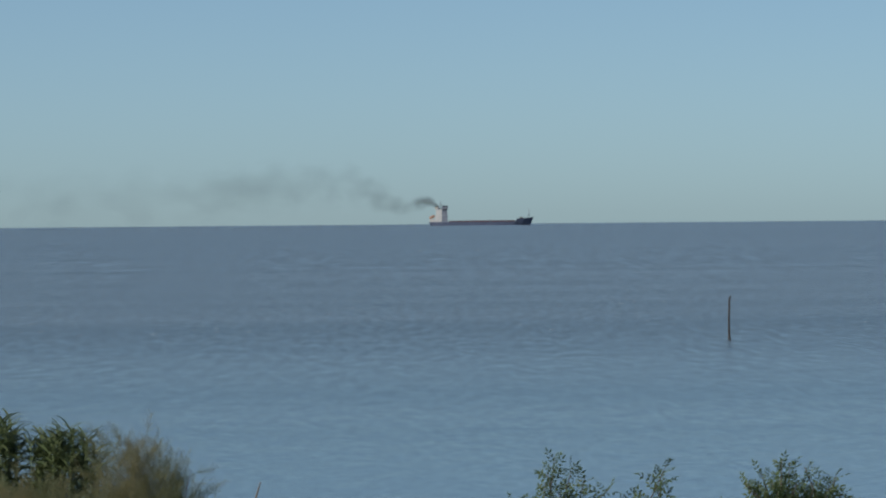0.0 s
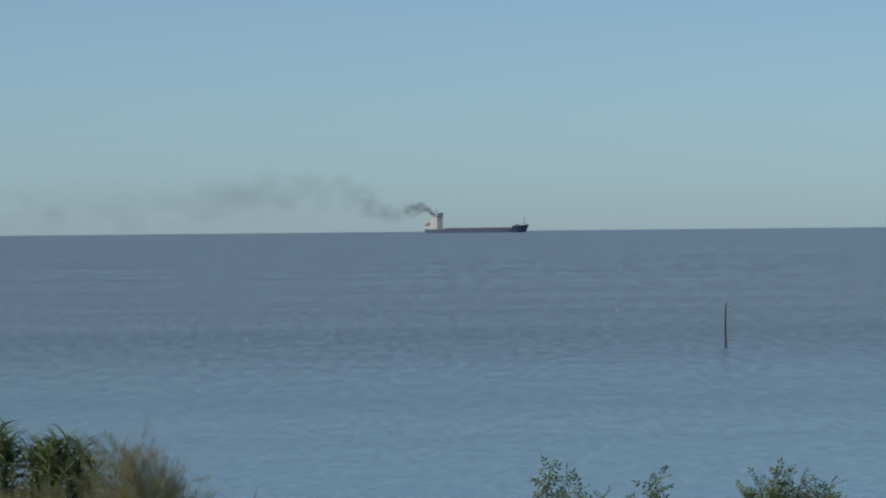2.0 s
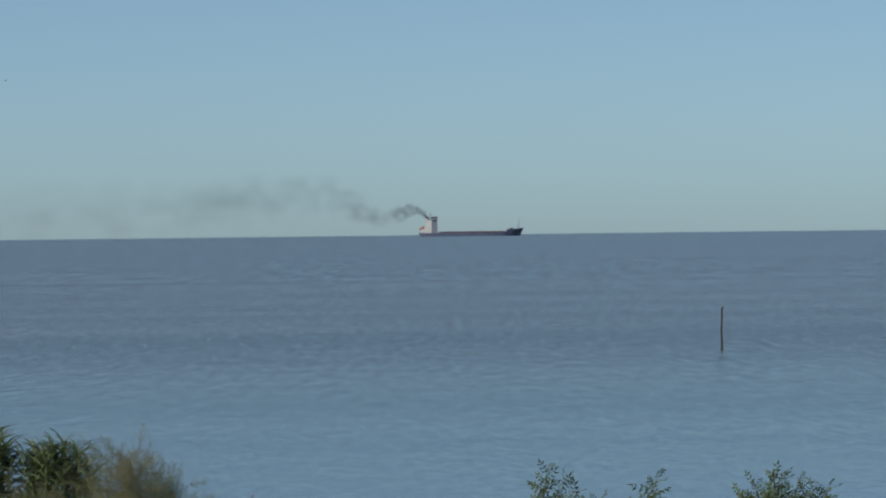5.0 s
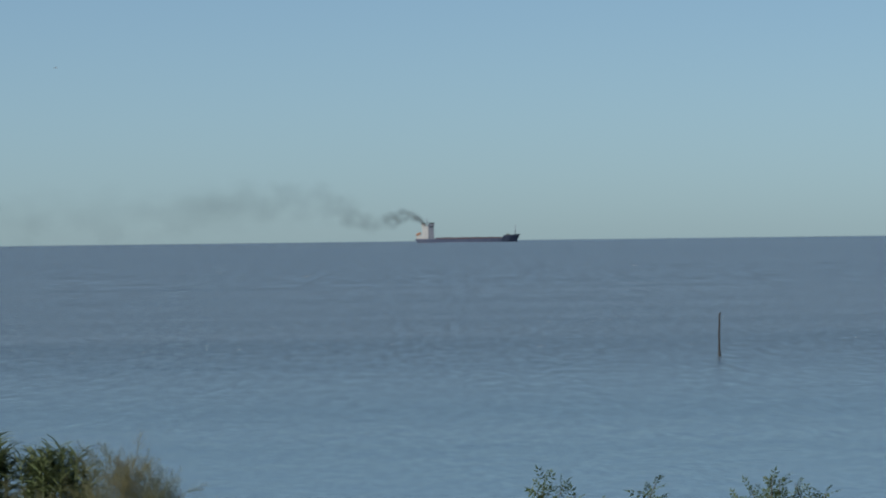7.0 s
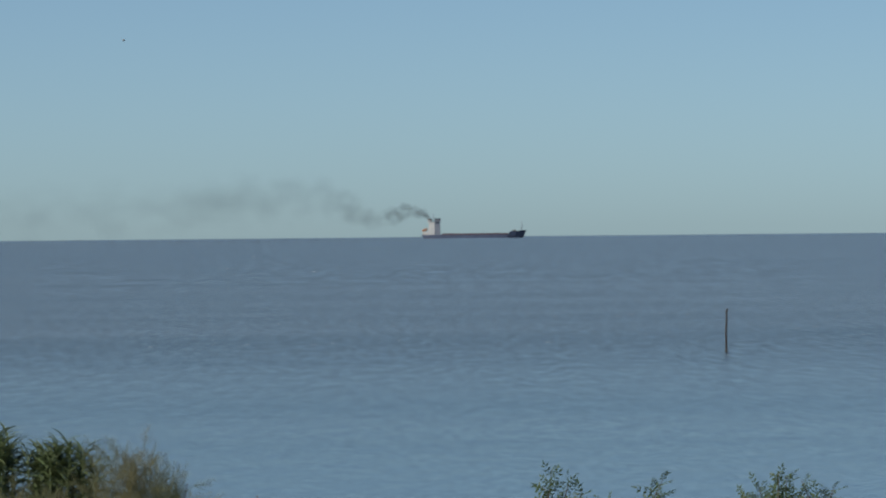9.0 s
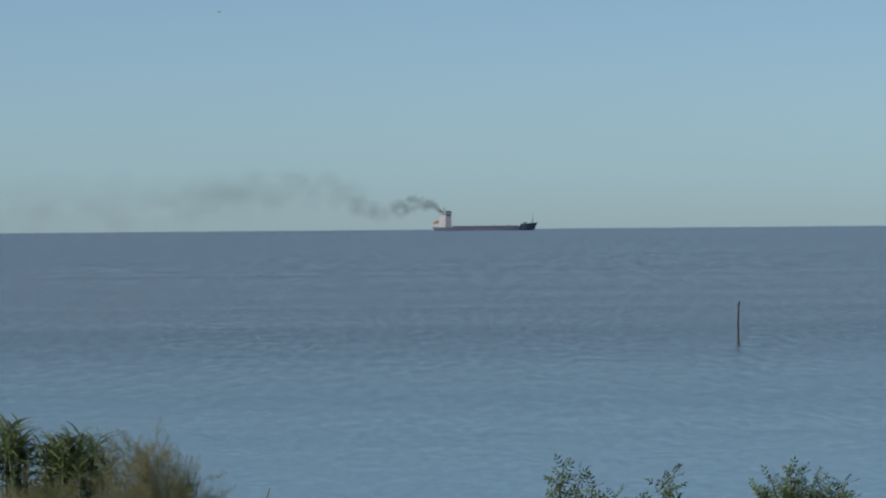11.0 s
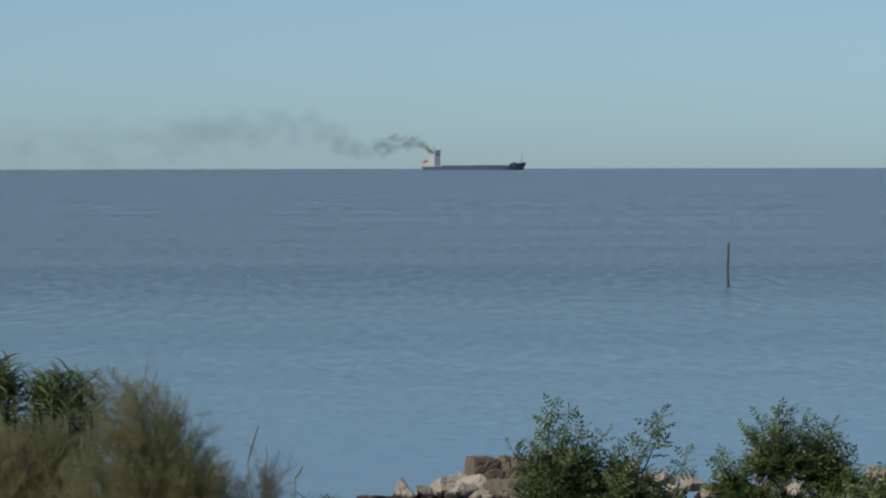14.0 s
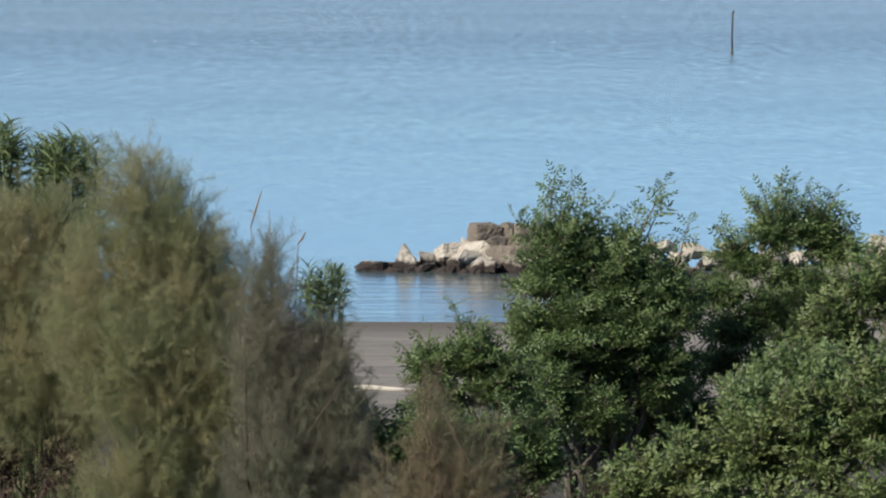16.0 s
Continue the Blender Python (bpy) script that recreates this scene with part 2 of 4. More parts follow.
def tube(points, radii, sides=6):
    """Vertices and faces of a tapered tube along points."""
    verts, faces = [], []
    pts = [Vector(p) for p in points]
    for i, p in enumerate(pts):
        d = (pts[min(i + 1, len(pts) - 1)] - pts[max(i - 1, 0)]).normalized()
        a = d.orthogonal().normalized()
        b = d.cross(a)
        for k in range(sides):
            w = 2 * math.pi * k / sides
            verts.append(p + (a * math.cos(w) + b * math.sin(w)) * radii[i])
    for i in range(len(pts) - 1):
        for k in range(sides):
            j = (k + 1) % sides
            faces.append((i * sides + k, i * sides + j, (i + 1) * sides + j, (i + 1) * sides + k))
    faces.append(tuple(range(sides))[::-1])
    faces.append(tuple((len(pts) - 1) * sides + k for k in range(sides)))
    return verts, faces


def tubes(name, runs, material, parent, label="", sides=5):
    verts, faces = [], []
    for points, radii in runs:
        v, f = tube(points, radii, sides)
        faces += [tuple(i + len(verts) for i in q) for q in f]
        verts += v
    return mesh_ob(name, verts, faces, material, True, parent, label)


rng = np.random.default_rng(7)


def frames_for(dirs, roll=None, up=(0, 0, 1)):
    """Rotation matrices whose x axis runs along dirs and whose z axis leans towards up, turned by roll."""
    x = dirs / np.linalg.norm(dirs, axis=1, keepdims=True)
    u = np.broadcast_to(np.array(up, float), x.shape) + rng.normal(0, 0.05, x.shape)
    y = np.cross(u, x)
    y /= np.linalg.norm(y, axis=1, keepdims=True) + 1e-9
    z = np.cross(x, y)
    if roll is not None:
        c, s = np.cos(roll)[:, None], np.sin(roll)[:, None]
        y, z = y * c + z * s, z * c - y * s
    return np.stack([x, y, z], axis=2)


def scatter(name, tv, tf, places, rots, scales, material, parent, label="", kind=""):
    """One mesh of many copies of a small template."""
    tv, tf = np.asarray(tv, float), np.asarray(tf, int)
    m, n = len(places), len(tv)
    v = np.einsum("mij,nj->mni", rots, tv) * np.asarray(scales)[:, None, None] + np.asarray(places)[:, None, :]
    f = (tf[None] + (np.arange(m) * n)[:, None, None]).reshape(-1, 3)
    me = bpy.data.meshes.new(name)
    me.vertices.add(m * n)
    me.vertices.foreach_set("co", v.reshape(-1))
    me.loops.add(f.size)
    me.loops.foreach_set("vertex_index", f.reshape(-1).astype(np.int32))
    me.polygons.add(len(f))
    me.polygons.foreach_set("loop_start", (np.arange(len(f)) * 3).astype(np.int32))
    me.update(calc_edges=True)
    me.materials.append(material)
    ob = new(name, me)
    ob.parent = parent
    return tagged(ob, label, kind=kind)


# ---------------------------------------------------------------- sea and land
def build_sea():
    verts, faces = [(0, 0, 0)], []
    seg, rings = 720, (60, 120, 200, 350, 700, 1500, 3000, 4900)
    for r in rings:
        verts += [(r * math.sin(2 * math.pi * k / seg), r * math.cos(2 * math.pi * k / seg), 0) for k in range(seg)]
    for k in range(seg):
        j = (k + 1) % seg
        faces.append((0, 1 + j, 1 + k))
        for i in range(len(rings) - 1):
            a, b = 1 + i * seg, 1 + (i + 1) * seg
            faces.append((a + k, a + j, b + j, b + k))
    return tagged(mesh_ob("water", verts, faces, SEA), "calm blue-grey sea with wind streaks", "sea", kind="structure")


PROFILE = ((-4500, 6.0), (8, 5.9), (14, 5.0), (30, 2.6), (40, 2.0), (50, 1.6), (65, 1.15), (75, 0.72), (84, 0.40), (92, 0.12), (96, 0.0), (100, -0.15), (125, -1.4), (140, -3.0))


def ground_z(x, y):
    for (a, za), (b, zb) in zip(PROFILE, PROFILE[1:]):
        if y <= b:
            z = za + (zb - za) * (y - a) / (b - a)
            break
    else:
        z = PROFILE[-1][1]
    damp = min(1, max(0.0, (95 - y) / 20))
    # the shore bends out where the stones meet the land
    bend = max(0.0, min(1.0, (x - 3.6) / 3.0)) * max(0.0, min(1.0, (y - 84) / 14)) * max(0.0, min(1.0, (124 - y) / 10)) * 0.8
    return z + bend + damp * 0.10 * noise.noise((x * 0.35, y * 0.35, 0)) + 0.006 * noise.noise((x * 0.8, y * 2.5, 3))


def build_ground():
    xs = [-4500, -1500, -500, -150, -60, -30] + [-16 + 0.4 * i for i in range(111)] + [45, 80, 200, 600, 1500, 4500]
    ys = [-4500, -1000, -200, -40, 0, 8, 11, 14, 20, 26] + [30 + 1.2 * i for i in range(30)] + [66 + 0.5 * i for i in range(118)] + [130, 140]
    verts = [(x, y, ground_z(x, y)) for y in ys for x in xs]
    w = len(xs)
    faces = [(j * w + i, j * w + i + 1, (j + 1) * w + i + 1, (j + 1) * w + i) for j in range(len(ys) - 1) for i in range(w - 1)]
    return tagged(mesh_ob("ground", verts, faces, SAND, True), "grey sandy beach rising to a scrubby bank", "ground", kind="structure")


build_sea()
build_ground()


# ---------------------------------------------------------------- cargo ship
def build_ship():
    ship = tagged(new("cargo_ship"), "small dark blue coastal cargo ship with white deckhouse aft, smoking", "ship")
    # x at deck, x at waterline, half breadth at deck and waterline, deck height
    st = ((0.0, 1.6, 4.2, 2.6, 3.2), (2.5, 3.0, 5.4, 4.6, 3.0), (7, 7, 6.2, 6.0, 2.9), (16, 16, 6.4, 6.4, 2.8), (40, 40, 6.4, 6.4, 2.7),
          (66, 66, 6.4, 6.2, 2.8), (71, 70.5, 6.3, 5.4, 3.0), (72.5, 72, 6.2, 5.0, 5.3), (78, 76.5, 5.0, 3.4, 5.6), (83, 80.5, 2.6, 1.3, 6.0), (86, 82.3, 0.15, 0.1, 6.4))
    verts, faces = [], []
    for xd, xw, bd, bw, zd in st:
        mid = ((xd + xw) / 2, (bd + bw) / 2 * 0.99, zd * 0.45)
        verts += [(xd, -bd, zd), (mid[0], -mid[1], mid[2]), (xw, -bw, 0), (xw, -bw * 0.6, -2.5), (xw, bw * 0.6, -2.5), (xw, bw, 0), (mid[0], mid[1], mid[2]), (xd, bd, zd)]
    for i in range(len(st) - 1):
        for k in range(7):
            faces.append((i * 8 + k, (i + 1) * 8 + k, (i + 1) * 8 + k + 1, i * 8 + k + 1))
    faces.append(tuple(range(8)))
    faces.append(tuple(range(len(st) * 8 - 1, len(st) * 8 - 9, -1)))
    hull = mesh_ob("hull", verts, faces, HULL, False, ship, "dark blue steel hull with rust streaks, haze in its colour")
    dv, df = [], []
    for xd, xw, bd, bw, zd in st:
        dv += [(xd, -bd * 0.97, zd - 0.12), (xd, bd * 0.97, zd - 0.12)]
    df = [(2 * i, 2 * i + 2, 2 * i + 3, 2 * i + 1) for i in range(len(st) - 1)]
    mesh_ob("deck", dv, df, DECK, False, ship)
    bm = bmesh.new()
    box(bm, 16.5, 71.0, -5.2, 5.2, 2.6, 3.5, 0.05)
    part("coaming", bm, HATCH, ship, "rust-red hatch coaming")
    for i in range(9):
        bm = bmesh.new()
        x = 16.8 + i * 6.0
        box(bm, x, x + 5.8, -5.0, 5.0, 3.5, 3.95 + 0.05 * (i % 2), 0.12)
        part("hatch_cover", bm, HATCH, ship)
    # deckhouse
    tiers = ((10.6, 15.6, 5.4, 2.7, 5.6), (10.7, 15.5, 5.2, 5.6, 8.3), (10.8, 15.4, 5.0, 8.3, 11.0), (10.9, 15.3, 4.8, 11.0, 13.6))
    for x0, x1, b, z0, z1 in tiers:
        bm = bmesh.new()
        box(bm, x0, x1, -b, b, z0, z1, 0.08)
        tier = part("deckhouse_tier", bm, GREY_SHADE, ship, "white deckhouse tier with shade in its bluish grey colour")
        for k in range(3):
            bm = bmesh.new()
            xc = x0 + 0.9 + k * 1.45
            box(bm, xc, xc + 0.42, -b - 0.03, -b + 0.05, z0 + 1.35, z0 + 1.8, 0.0)
            part("window", bm, GLASS, tier)
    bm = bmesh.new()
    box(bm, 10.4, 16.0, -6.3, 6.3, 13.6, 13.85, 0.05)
    part("bridge_deck", bm, GREY_SHADE, ship)
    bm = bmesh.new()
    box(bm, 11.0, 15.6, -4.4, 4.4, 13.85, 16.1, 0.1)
    bridge = part("bridge", bm, GREY_SHADE, ship, "wheelhouse with dark windows")
    for k in range(4):
        bm = bmesh.new()
        box(bm, 11.3 + k * 1.05, 12.1 + k * 1.05, -4.45, -4.3, 14.75, 15.65)
        part("window", bm, GLASS, bridge)
    for k in range(7):
        bm = bmesh.new()
        box(bm, 15.52, 15.66, -4.1 + k * 1.2, -3.2 + k * 1.2, 14.75, 15.65)
        part("window", bm, GLASS, bridge)
    bm = bmesh.new()
    box(bm, 10.6, 16.0, -4.8, 4.8, 16.1, 16.3, 0.05)
    part("bridge_roof", bm, BLACK, ship)
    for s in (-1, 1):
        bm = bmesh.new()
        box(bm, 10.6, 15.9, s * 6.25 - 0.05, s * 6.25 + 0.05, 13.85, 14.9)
        part("wing_rail", bm, GREY_SHADE, ship)
    # engine casing, funnel, poop house
    bm = bmesh.new()
    box(bm, 5.4, 10.7, -4.3, 4.3, 2.8, 8.6, 0.1)
    part("engine_casing", bm, WHITE, ship, "white engine casing")
    bm = bmesh.new()
    box(bm, 5.9, 10.7, -3.6, 3.6, 8.6, 13.2, 0.1)
    part("upper_casing", bm, WHITE, ship)
    v, f = tube([(7.2, 0, 13.2), (7.0, 0, 15.0), (6.9, 0, 15.9)], (2.0, 1.8, 1.7), 16)
    funnel = mesh_ob("funnel", v, f, WHITE, True, ship, "white funnel with sooty black top")
    v, f = tube([(6.9, 0, 15.3), (6.85, 0, 16.2)], (1.82, 1.76), 16)
    mesh_ob("funnel_top", v, f, BLACK, True, funnel)
    bm = bmesh.new()
    box(bm, 1.0, 5.4, -4.2, 4.2, 2.9, 5.5, 0.1)
    part("poop_house", bm, WHITE, ship)
    # free-fall lifeboat on its ramp
    v, f = tube([(0.6, -1.6, 6.0), (1.1, -1.6, 6.3), (2.6, -1.6, 6.9), (4.2, -1.6, 7.5), (5.0, -1.6, 7.6)], (0.3, 1.0, 1.15, 1.0, 0.4), 10)
    boat = mesh_ob("lifeboat", v, f, ORANGE, True, ship, "orange enclosed lifeboat")
    bm = bmesh.new()
    box(bm, 3.2, 4.4, -2.1, -1.1, 8.1, 8.7, 0.15)
    part("lifeboat_cupola", bm, ORANGE, boat)
    tubes("lifeboat_ramp", [([(0.2, y, 4.6), (5.3, y, 6.6)], (0.14, 0.14)) for y in (-2.3, -0.9)], WHITE, ship)
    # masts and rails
    tubes("radar_mast", [([(10.0, 0, 13.2), (9.6, 0, 20.6)], (0.35, 0.16)), ([(9.75, -1.5, 18.4), (9.75, 1.5, 18.4)], (0.1, 0.1)), ([(8.4, 0, 17.6), (11.0, 0, 17.6)], (0.16, 0.16))], GREY_SHADE, ship)
    tubes("fore_mast", [([(82.2, 0, 5.8), (82.3, 0, 13.8)], (0.30, 0.16)), ([(82.3, -0.9, 11.4), (82.3, 0.9, 11.4)], (0.09, 0.09)), ([(82.2, 0, 9.4), (80.0, 0, 5.8)], (0.1, 0.1))], GREY_SHADE, ship)
    tubes("midship_pole", [([(50.5, -5.6, 2.7), (50.5, -5.6, 5.6)], (0.16, 0.12))], GREY_SHADE, ship)
    for s in (-1, 1):
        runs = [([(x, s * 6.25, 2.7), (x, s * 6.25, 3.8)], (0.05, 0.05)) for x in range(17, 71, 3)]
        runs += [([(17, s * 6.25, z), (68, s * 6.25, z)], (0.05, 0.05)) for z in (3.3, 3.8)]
        tubes("deck_rail", runs, GREY_SHADE, ship, sides=4)
    bm = bmesh.new()
    box(bm, 74.5, 77.5, -1.6, 1.6, 5.4, 6.5, 0.1)
    part("windlass", bm, DECK, ship)
    for s in (-1, 1):
        bm = bmesh.new()
        box(bm, 79.0, 80.0, s * 3.0 - 0.25, s * 3.0 + 0.25, 3.0, 4.2, 0.1)
        part("anchor", bm, BLACK, ship)
    return ship


SHIP_Y = 4150.0
ship = build_ship()


def ship_x(t):
    return -17.7 + 0.395 * (14.5 - t)


# ---------------------------------------------------------------- smoke of the ship
plume = tagged(new("smoke_plume"), "black funnel smoke thinning into a brown-grey trail", "smoke")
plume.matrix_world = pose(0, SHIP_Y, 0)
PUFFS = []
DRIFT = -2.25


def puff_mesh(name, seed, material):
    bm = bmesh.new()
    bmesh.ops.create_icosphere(bm, subdivisions=3, radius=1)
    for v in bm.verts:
        d = v.co.normalized()
        v.co = d * (1 + 0.22 * noise.noise(d * 1.7 + Vector((seed * 7.3, 0, 0))) + 0.10 * noise.noise(d * 4 + Vector((0, seed * 3.1, 0))))
    me = bpy.data.meshes.new(name)
    bm.to_mesh(me)
    bm.free()
    me.materials.append(material)
    me.polygons.foreach_set("use_smooth", [True] * len(me.polygons))
    return me


PUFF_MESHES = [[puff_mesh("puff", 10 * k + s, SOOT[k]) for s in range(4)] for k in range(4)]
# puffs by the time they left the funnel: height at which they level out, spread, thickness of the soot
BILLOWS = ((-150, 26, 15, 0.5), (-110, 26, 15, 0.6), (-90, 22, 12, 0.7), (-78, 27, 11, 1.0), (-66, 30, 12, 1.0), (-54, 33, 13, 0.8), (-42, 35, 13, 0.95), (-32, 33, 12, 1.0),
           (-25, 28, 10, 0.9), (-19, 21, 7.5, 0.9), (-14, 15, 6, 1.0), (-9, 17, 5.5, 1.0), (-5, 21, 6, 1.0), (6, 24, 7, 1.0), (16, 23, 7, 1.0))


def billow(te):
    for (a, *p), (b, *q) in zip(BILLOWS, BILLOWS[1:]):
        if te <= b:
            u = (te - a) / (b - a)
            return [x + (y - x) * u for x, y in zip(p, q)]
    return BILLOWS[-1][1:]


def add_puff(density, size, rows):
    ob = new("puff", PUFF_MESHES[density][len(PUFFS) % 4])
    ob.parent = plume
    ob.scale = size
    PUFFS.append((ob, rows))


def build_smoke():
    rnd = random.Random(5)
    te = -150.0
    while te < 16.3:
        level, wide, thick = billow(te)
        old = max(0.0, -te)
        curl = Vector((noise.noise((te * 0.16, 1.7, 0)), noise.noise((te * 0.16, 0, 5.1)), 0.55 * noise.noise((te * 0.12, 9.3, 0)) + 0.6 * noise.noise((te * 0.45, 3.3, 0))))
        stray = Vector((rnd.gauss(0, 1), rnd.gauss(0, 1), max(-1.8, min(1.8, rnd.gauss(0, 1)))))
        lean = rnd.uniform(-25, 25)

        def place(t):
            a = t - te
            if a < 0:
                u = min(1.0, -a / 1.2)
                return Vector((ship_x(t) + 6.9 + 3.2 * u, 0, 14.9 - 5.5 * u))
            open_out = 1 - math.exp(-a / 8.0)
            jet = 1 - math.exp(-a / 2.4)
            z = 15.6 + min(level - 15.6, 6.5) * jet + (level - 15.6 - min(level - 15.6, 6.5)) * open_out
            off = Vector((curl.x * 0.5, curl.y, curl.z)) * wide * 0.8 * open_out + stray * wide * 0.68 * open_out
            return Vector((ship_x(max(te, 0.0)) + 6.6 + DRIFT * a + off.x, off.y, z + off.z))

        marks = sorted({0.0, 16.0} | {round(te + a, 2) for a in (-1.2, -0.6, 0, 0.6, 1.5, 3, 5, 8, 12) if 0 < te + a < 16})
        r = rnd.uniform(0.75, 1.25) * (2.3 + 0.185 * min(old, 60))
        kind = 0 if te > -7 else 1 if te > -26 else 2 if te > -80 else 3
        if rnd.random() < thick:
            add_puff(kind, (r * 1.25, r, r * 0.9), [(t, pose(*place(t), 0, lean, 0)) for t in marks])
        te += 0.075 if te > -7 else 0.13 if te > -26 else 0.2 if te > -40 else 0.28 if te > -80 else 0.65


build_smoke()


# ---------------------------------------------------------------- stake in the water
def build_stake():
    v, f = [], []
    pts = [(0, 0, -2.2), (0.01, 0, -0.1), (0.0, 0, 0.25), (-0.02, 0.01, 1.2), (0.015, 0, 2.0), (0.0, 0, 2.42)]
    v, f = tube(pts, (0.085, 0.08, 0.066, 0.058, 0.056, 0.05), 12)
    stake = tagged(mesh_ob("mooring_stake", v, f, WOOD_WET, True), "dark weathered wooden stake standing in the sea", "stake")
    stake.matrix_world = pose(17.05, 303.0, 0, 0, 0.3, 20)
    v, f = tube([(-0.02, 0, 2.3), (0.05, 0, 2.46), (0.10, 0, 2.60)], (0.05, 0.06, 0.025), 8)
    mesh_ob("bracket", v, f, WOOD_WET, True, stake, "splintered top of the stake")
    v, f = tube([(0.0, 0, -0.4), (0.0, 0, 0.05), (0.0, 0, 0.22)], (0.11, 0.10, 0.075), 12)
    mesh_ob("mussel_crust", v, f, BLACK, True, stake, "black mussel crust at the waterline")


build_stake()


# ---------------------------------------------------------------- stone groyne
def rock_mesh(seed, sx, sy, sz, material, corners=()):
    """A broken block: the hull of a few corners, split finer and roughened."""
    rnd = random.Random(seed)
    bm = bmesh.new()
    pts = list(corners)
    while len(pts) < 13 and not corners:
        d = Vector((rnd.uniform(-1, 1), rnd.uniform(-1, 1), rnd.uniform(-1, 1)))
        d /= max(abs(d.x), abs(d.y), abs(d.z))
        if d.length < 1.55:
            pts.append(d * rnd.uniform(0.78, 1.05))
    for p in pts:
        bm.verts.new(p)
    hull = bmesh.ops.convex_hull(bm, input=bm.verts)
    bmesh.ops.delete(bm, geom=[v for v in bm.verts if not v.link_faces], context="VERTS")
    for k in range(3):
        bmesh.ops.subdivide_edges(bm, edges=[e for e in bm.edges if e.calc_length() > 0.22], cuts=1, use_grid_fill=True)
        bmesh.ops.triangulate(bm, faces=bm.faces)
    off = Vector((seed * 3.7, seed * 1.3, 0))
    for v in bm.verts:
        q = v.co + off
        v.co += v.co.normalized() * (0.07 * noise.noise(q * 1.6) + 0.06 * noise.noise(q * 4.0) + 0.045 * noise.noise(q * 9))
        v.co = Vector((v.co.x * sx * 0.88, v.co.y * sy * 0.88, v.co.z * sz * 0.88))
    bmesh.ops.recalc_face_normals(bm, faces=bm.faces)
    me = bpy.data.meshes.new("rock")
    bm.to_mesh(me)
    bm.free()
    me.materials.append(material)
    return me


def add_rock(seed, x, y, z, sx, sy, sz, turn=0, tilt=0, label="pale broken limestone block of a groyne", material=None, corners=()):
    ob = new("rock", rock_mesh(seed, sx, sy, sz, material or ROCK, corners))
    ob.matrix_world = pose(x, y, z, tilt, tilt * 0.6, turn)
    return tagged(ob, label, "rock", "stones of the groyne")


BLOCK = ((-1.0, -0.9, -1), (1.05, -0.95, -0.95), (0.95, 0.9, -1), (-0.9, 1.0, -1), (-0.9, -0.85, 0.9), (0.8, -1.0, 0.75), (1.0, -0.5, 0.35), (0.95, 0.85, 0.8), (-0.85, 0.7, 1.0), (-1.05, -0.3, 0.3), (0.1, -0.7, 1.1))


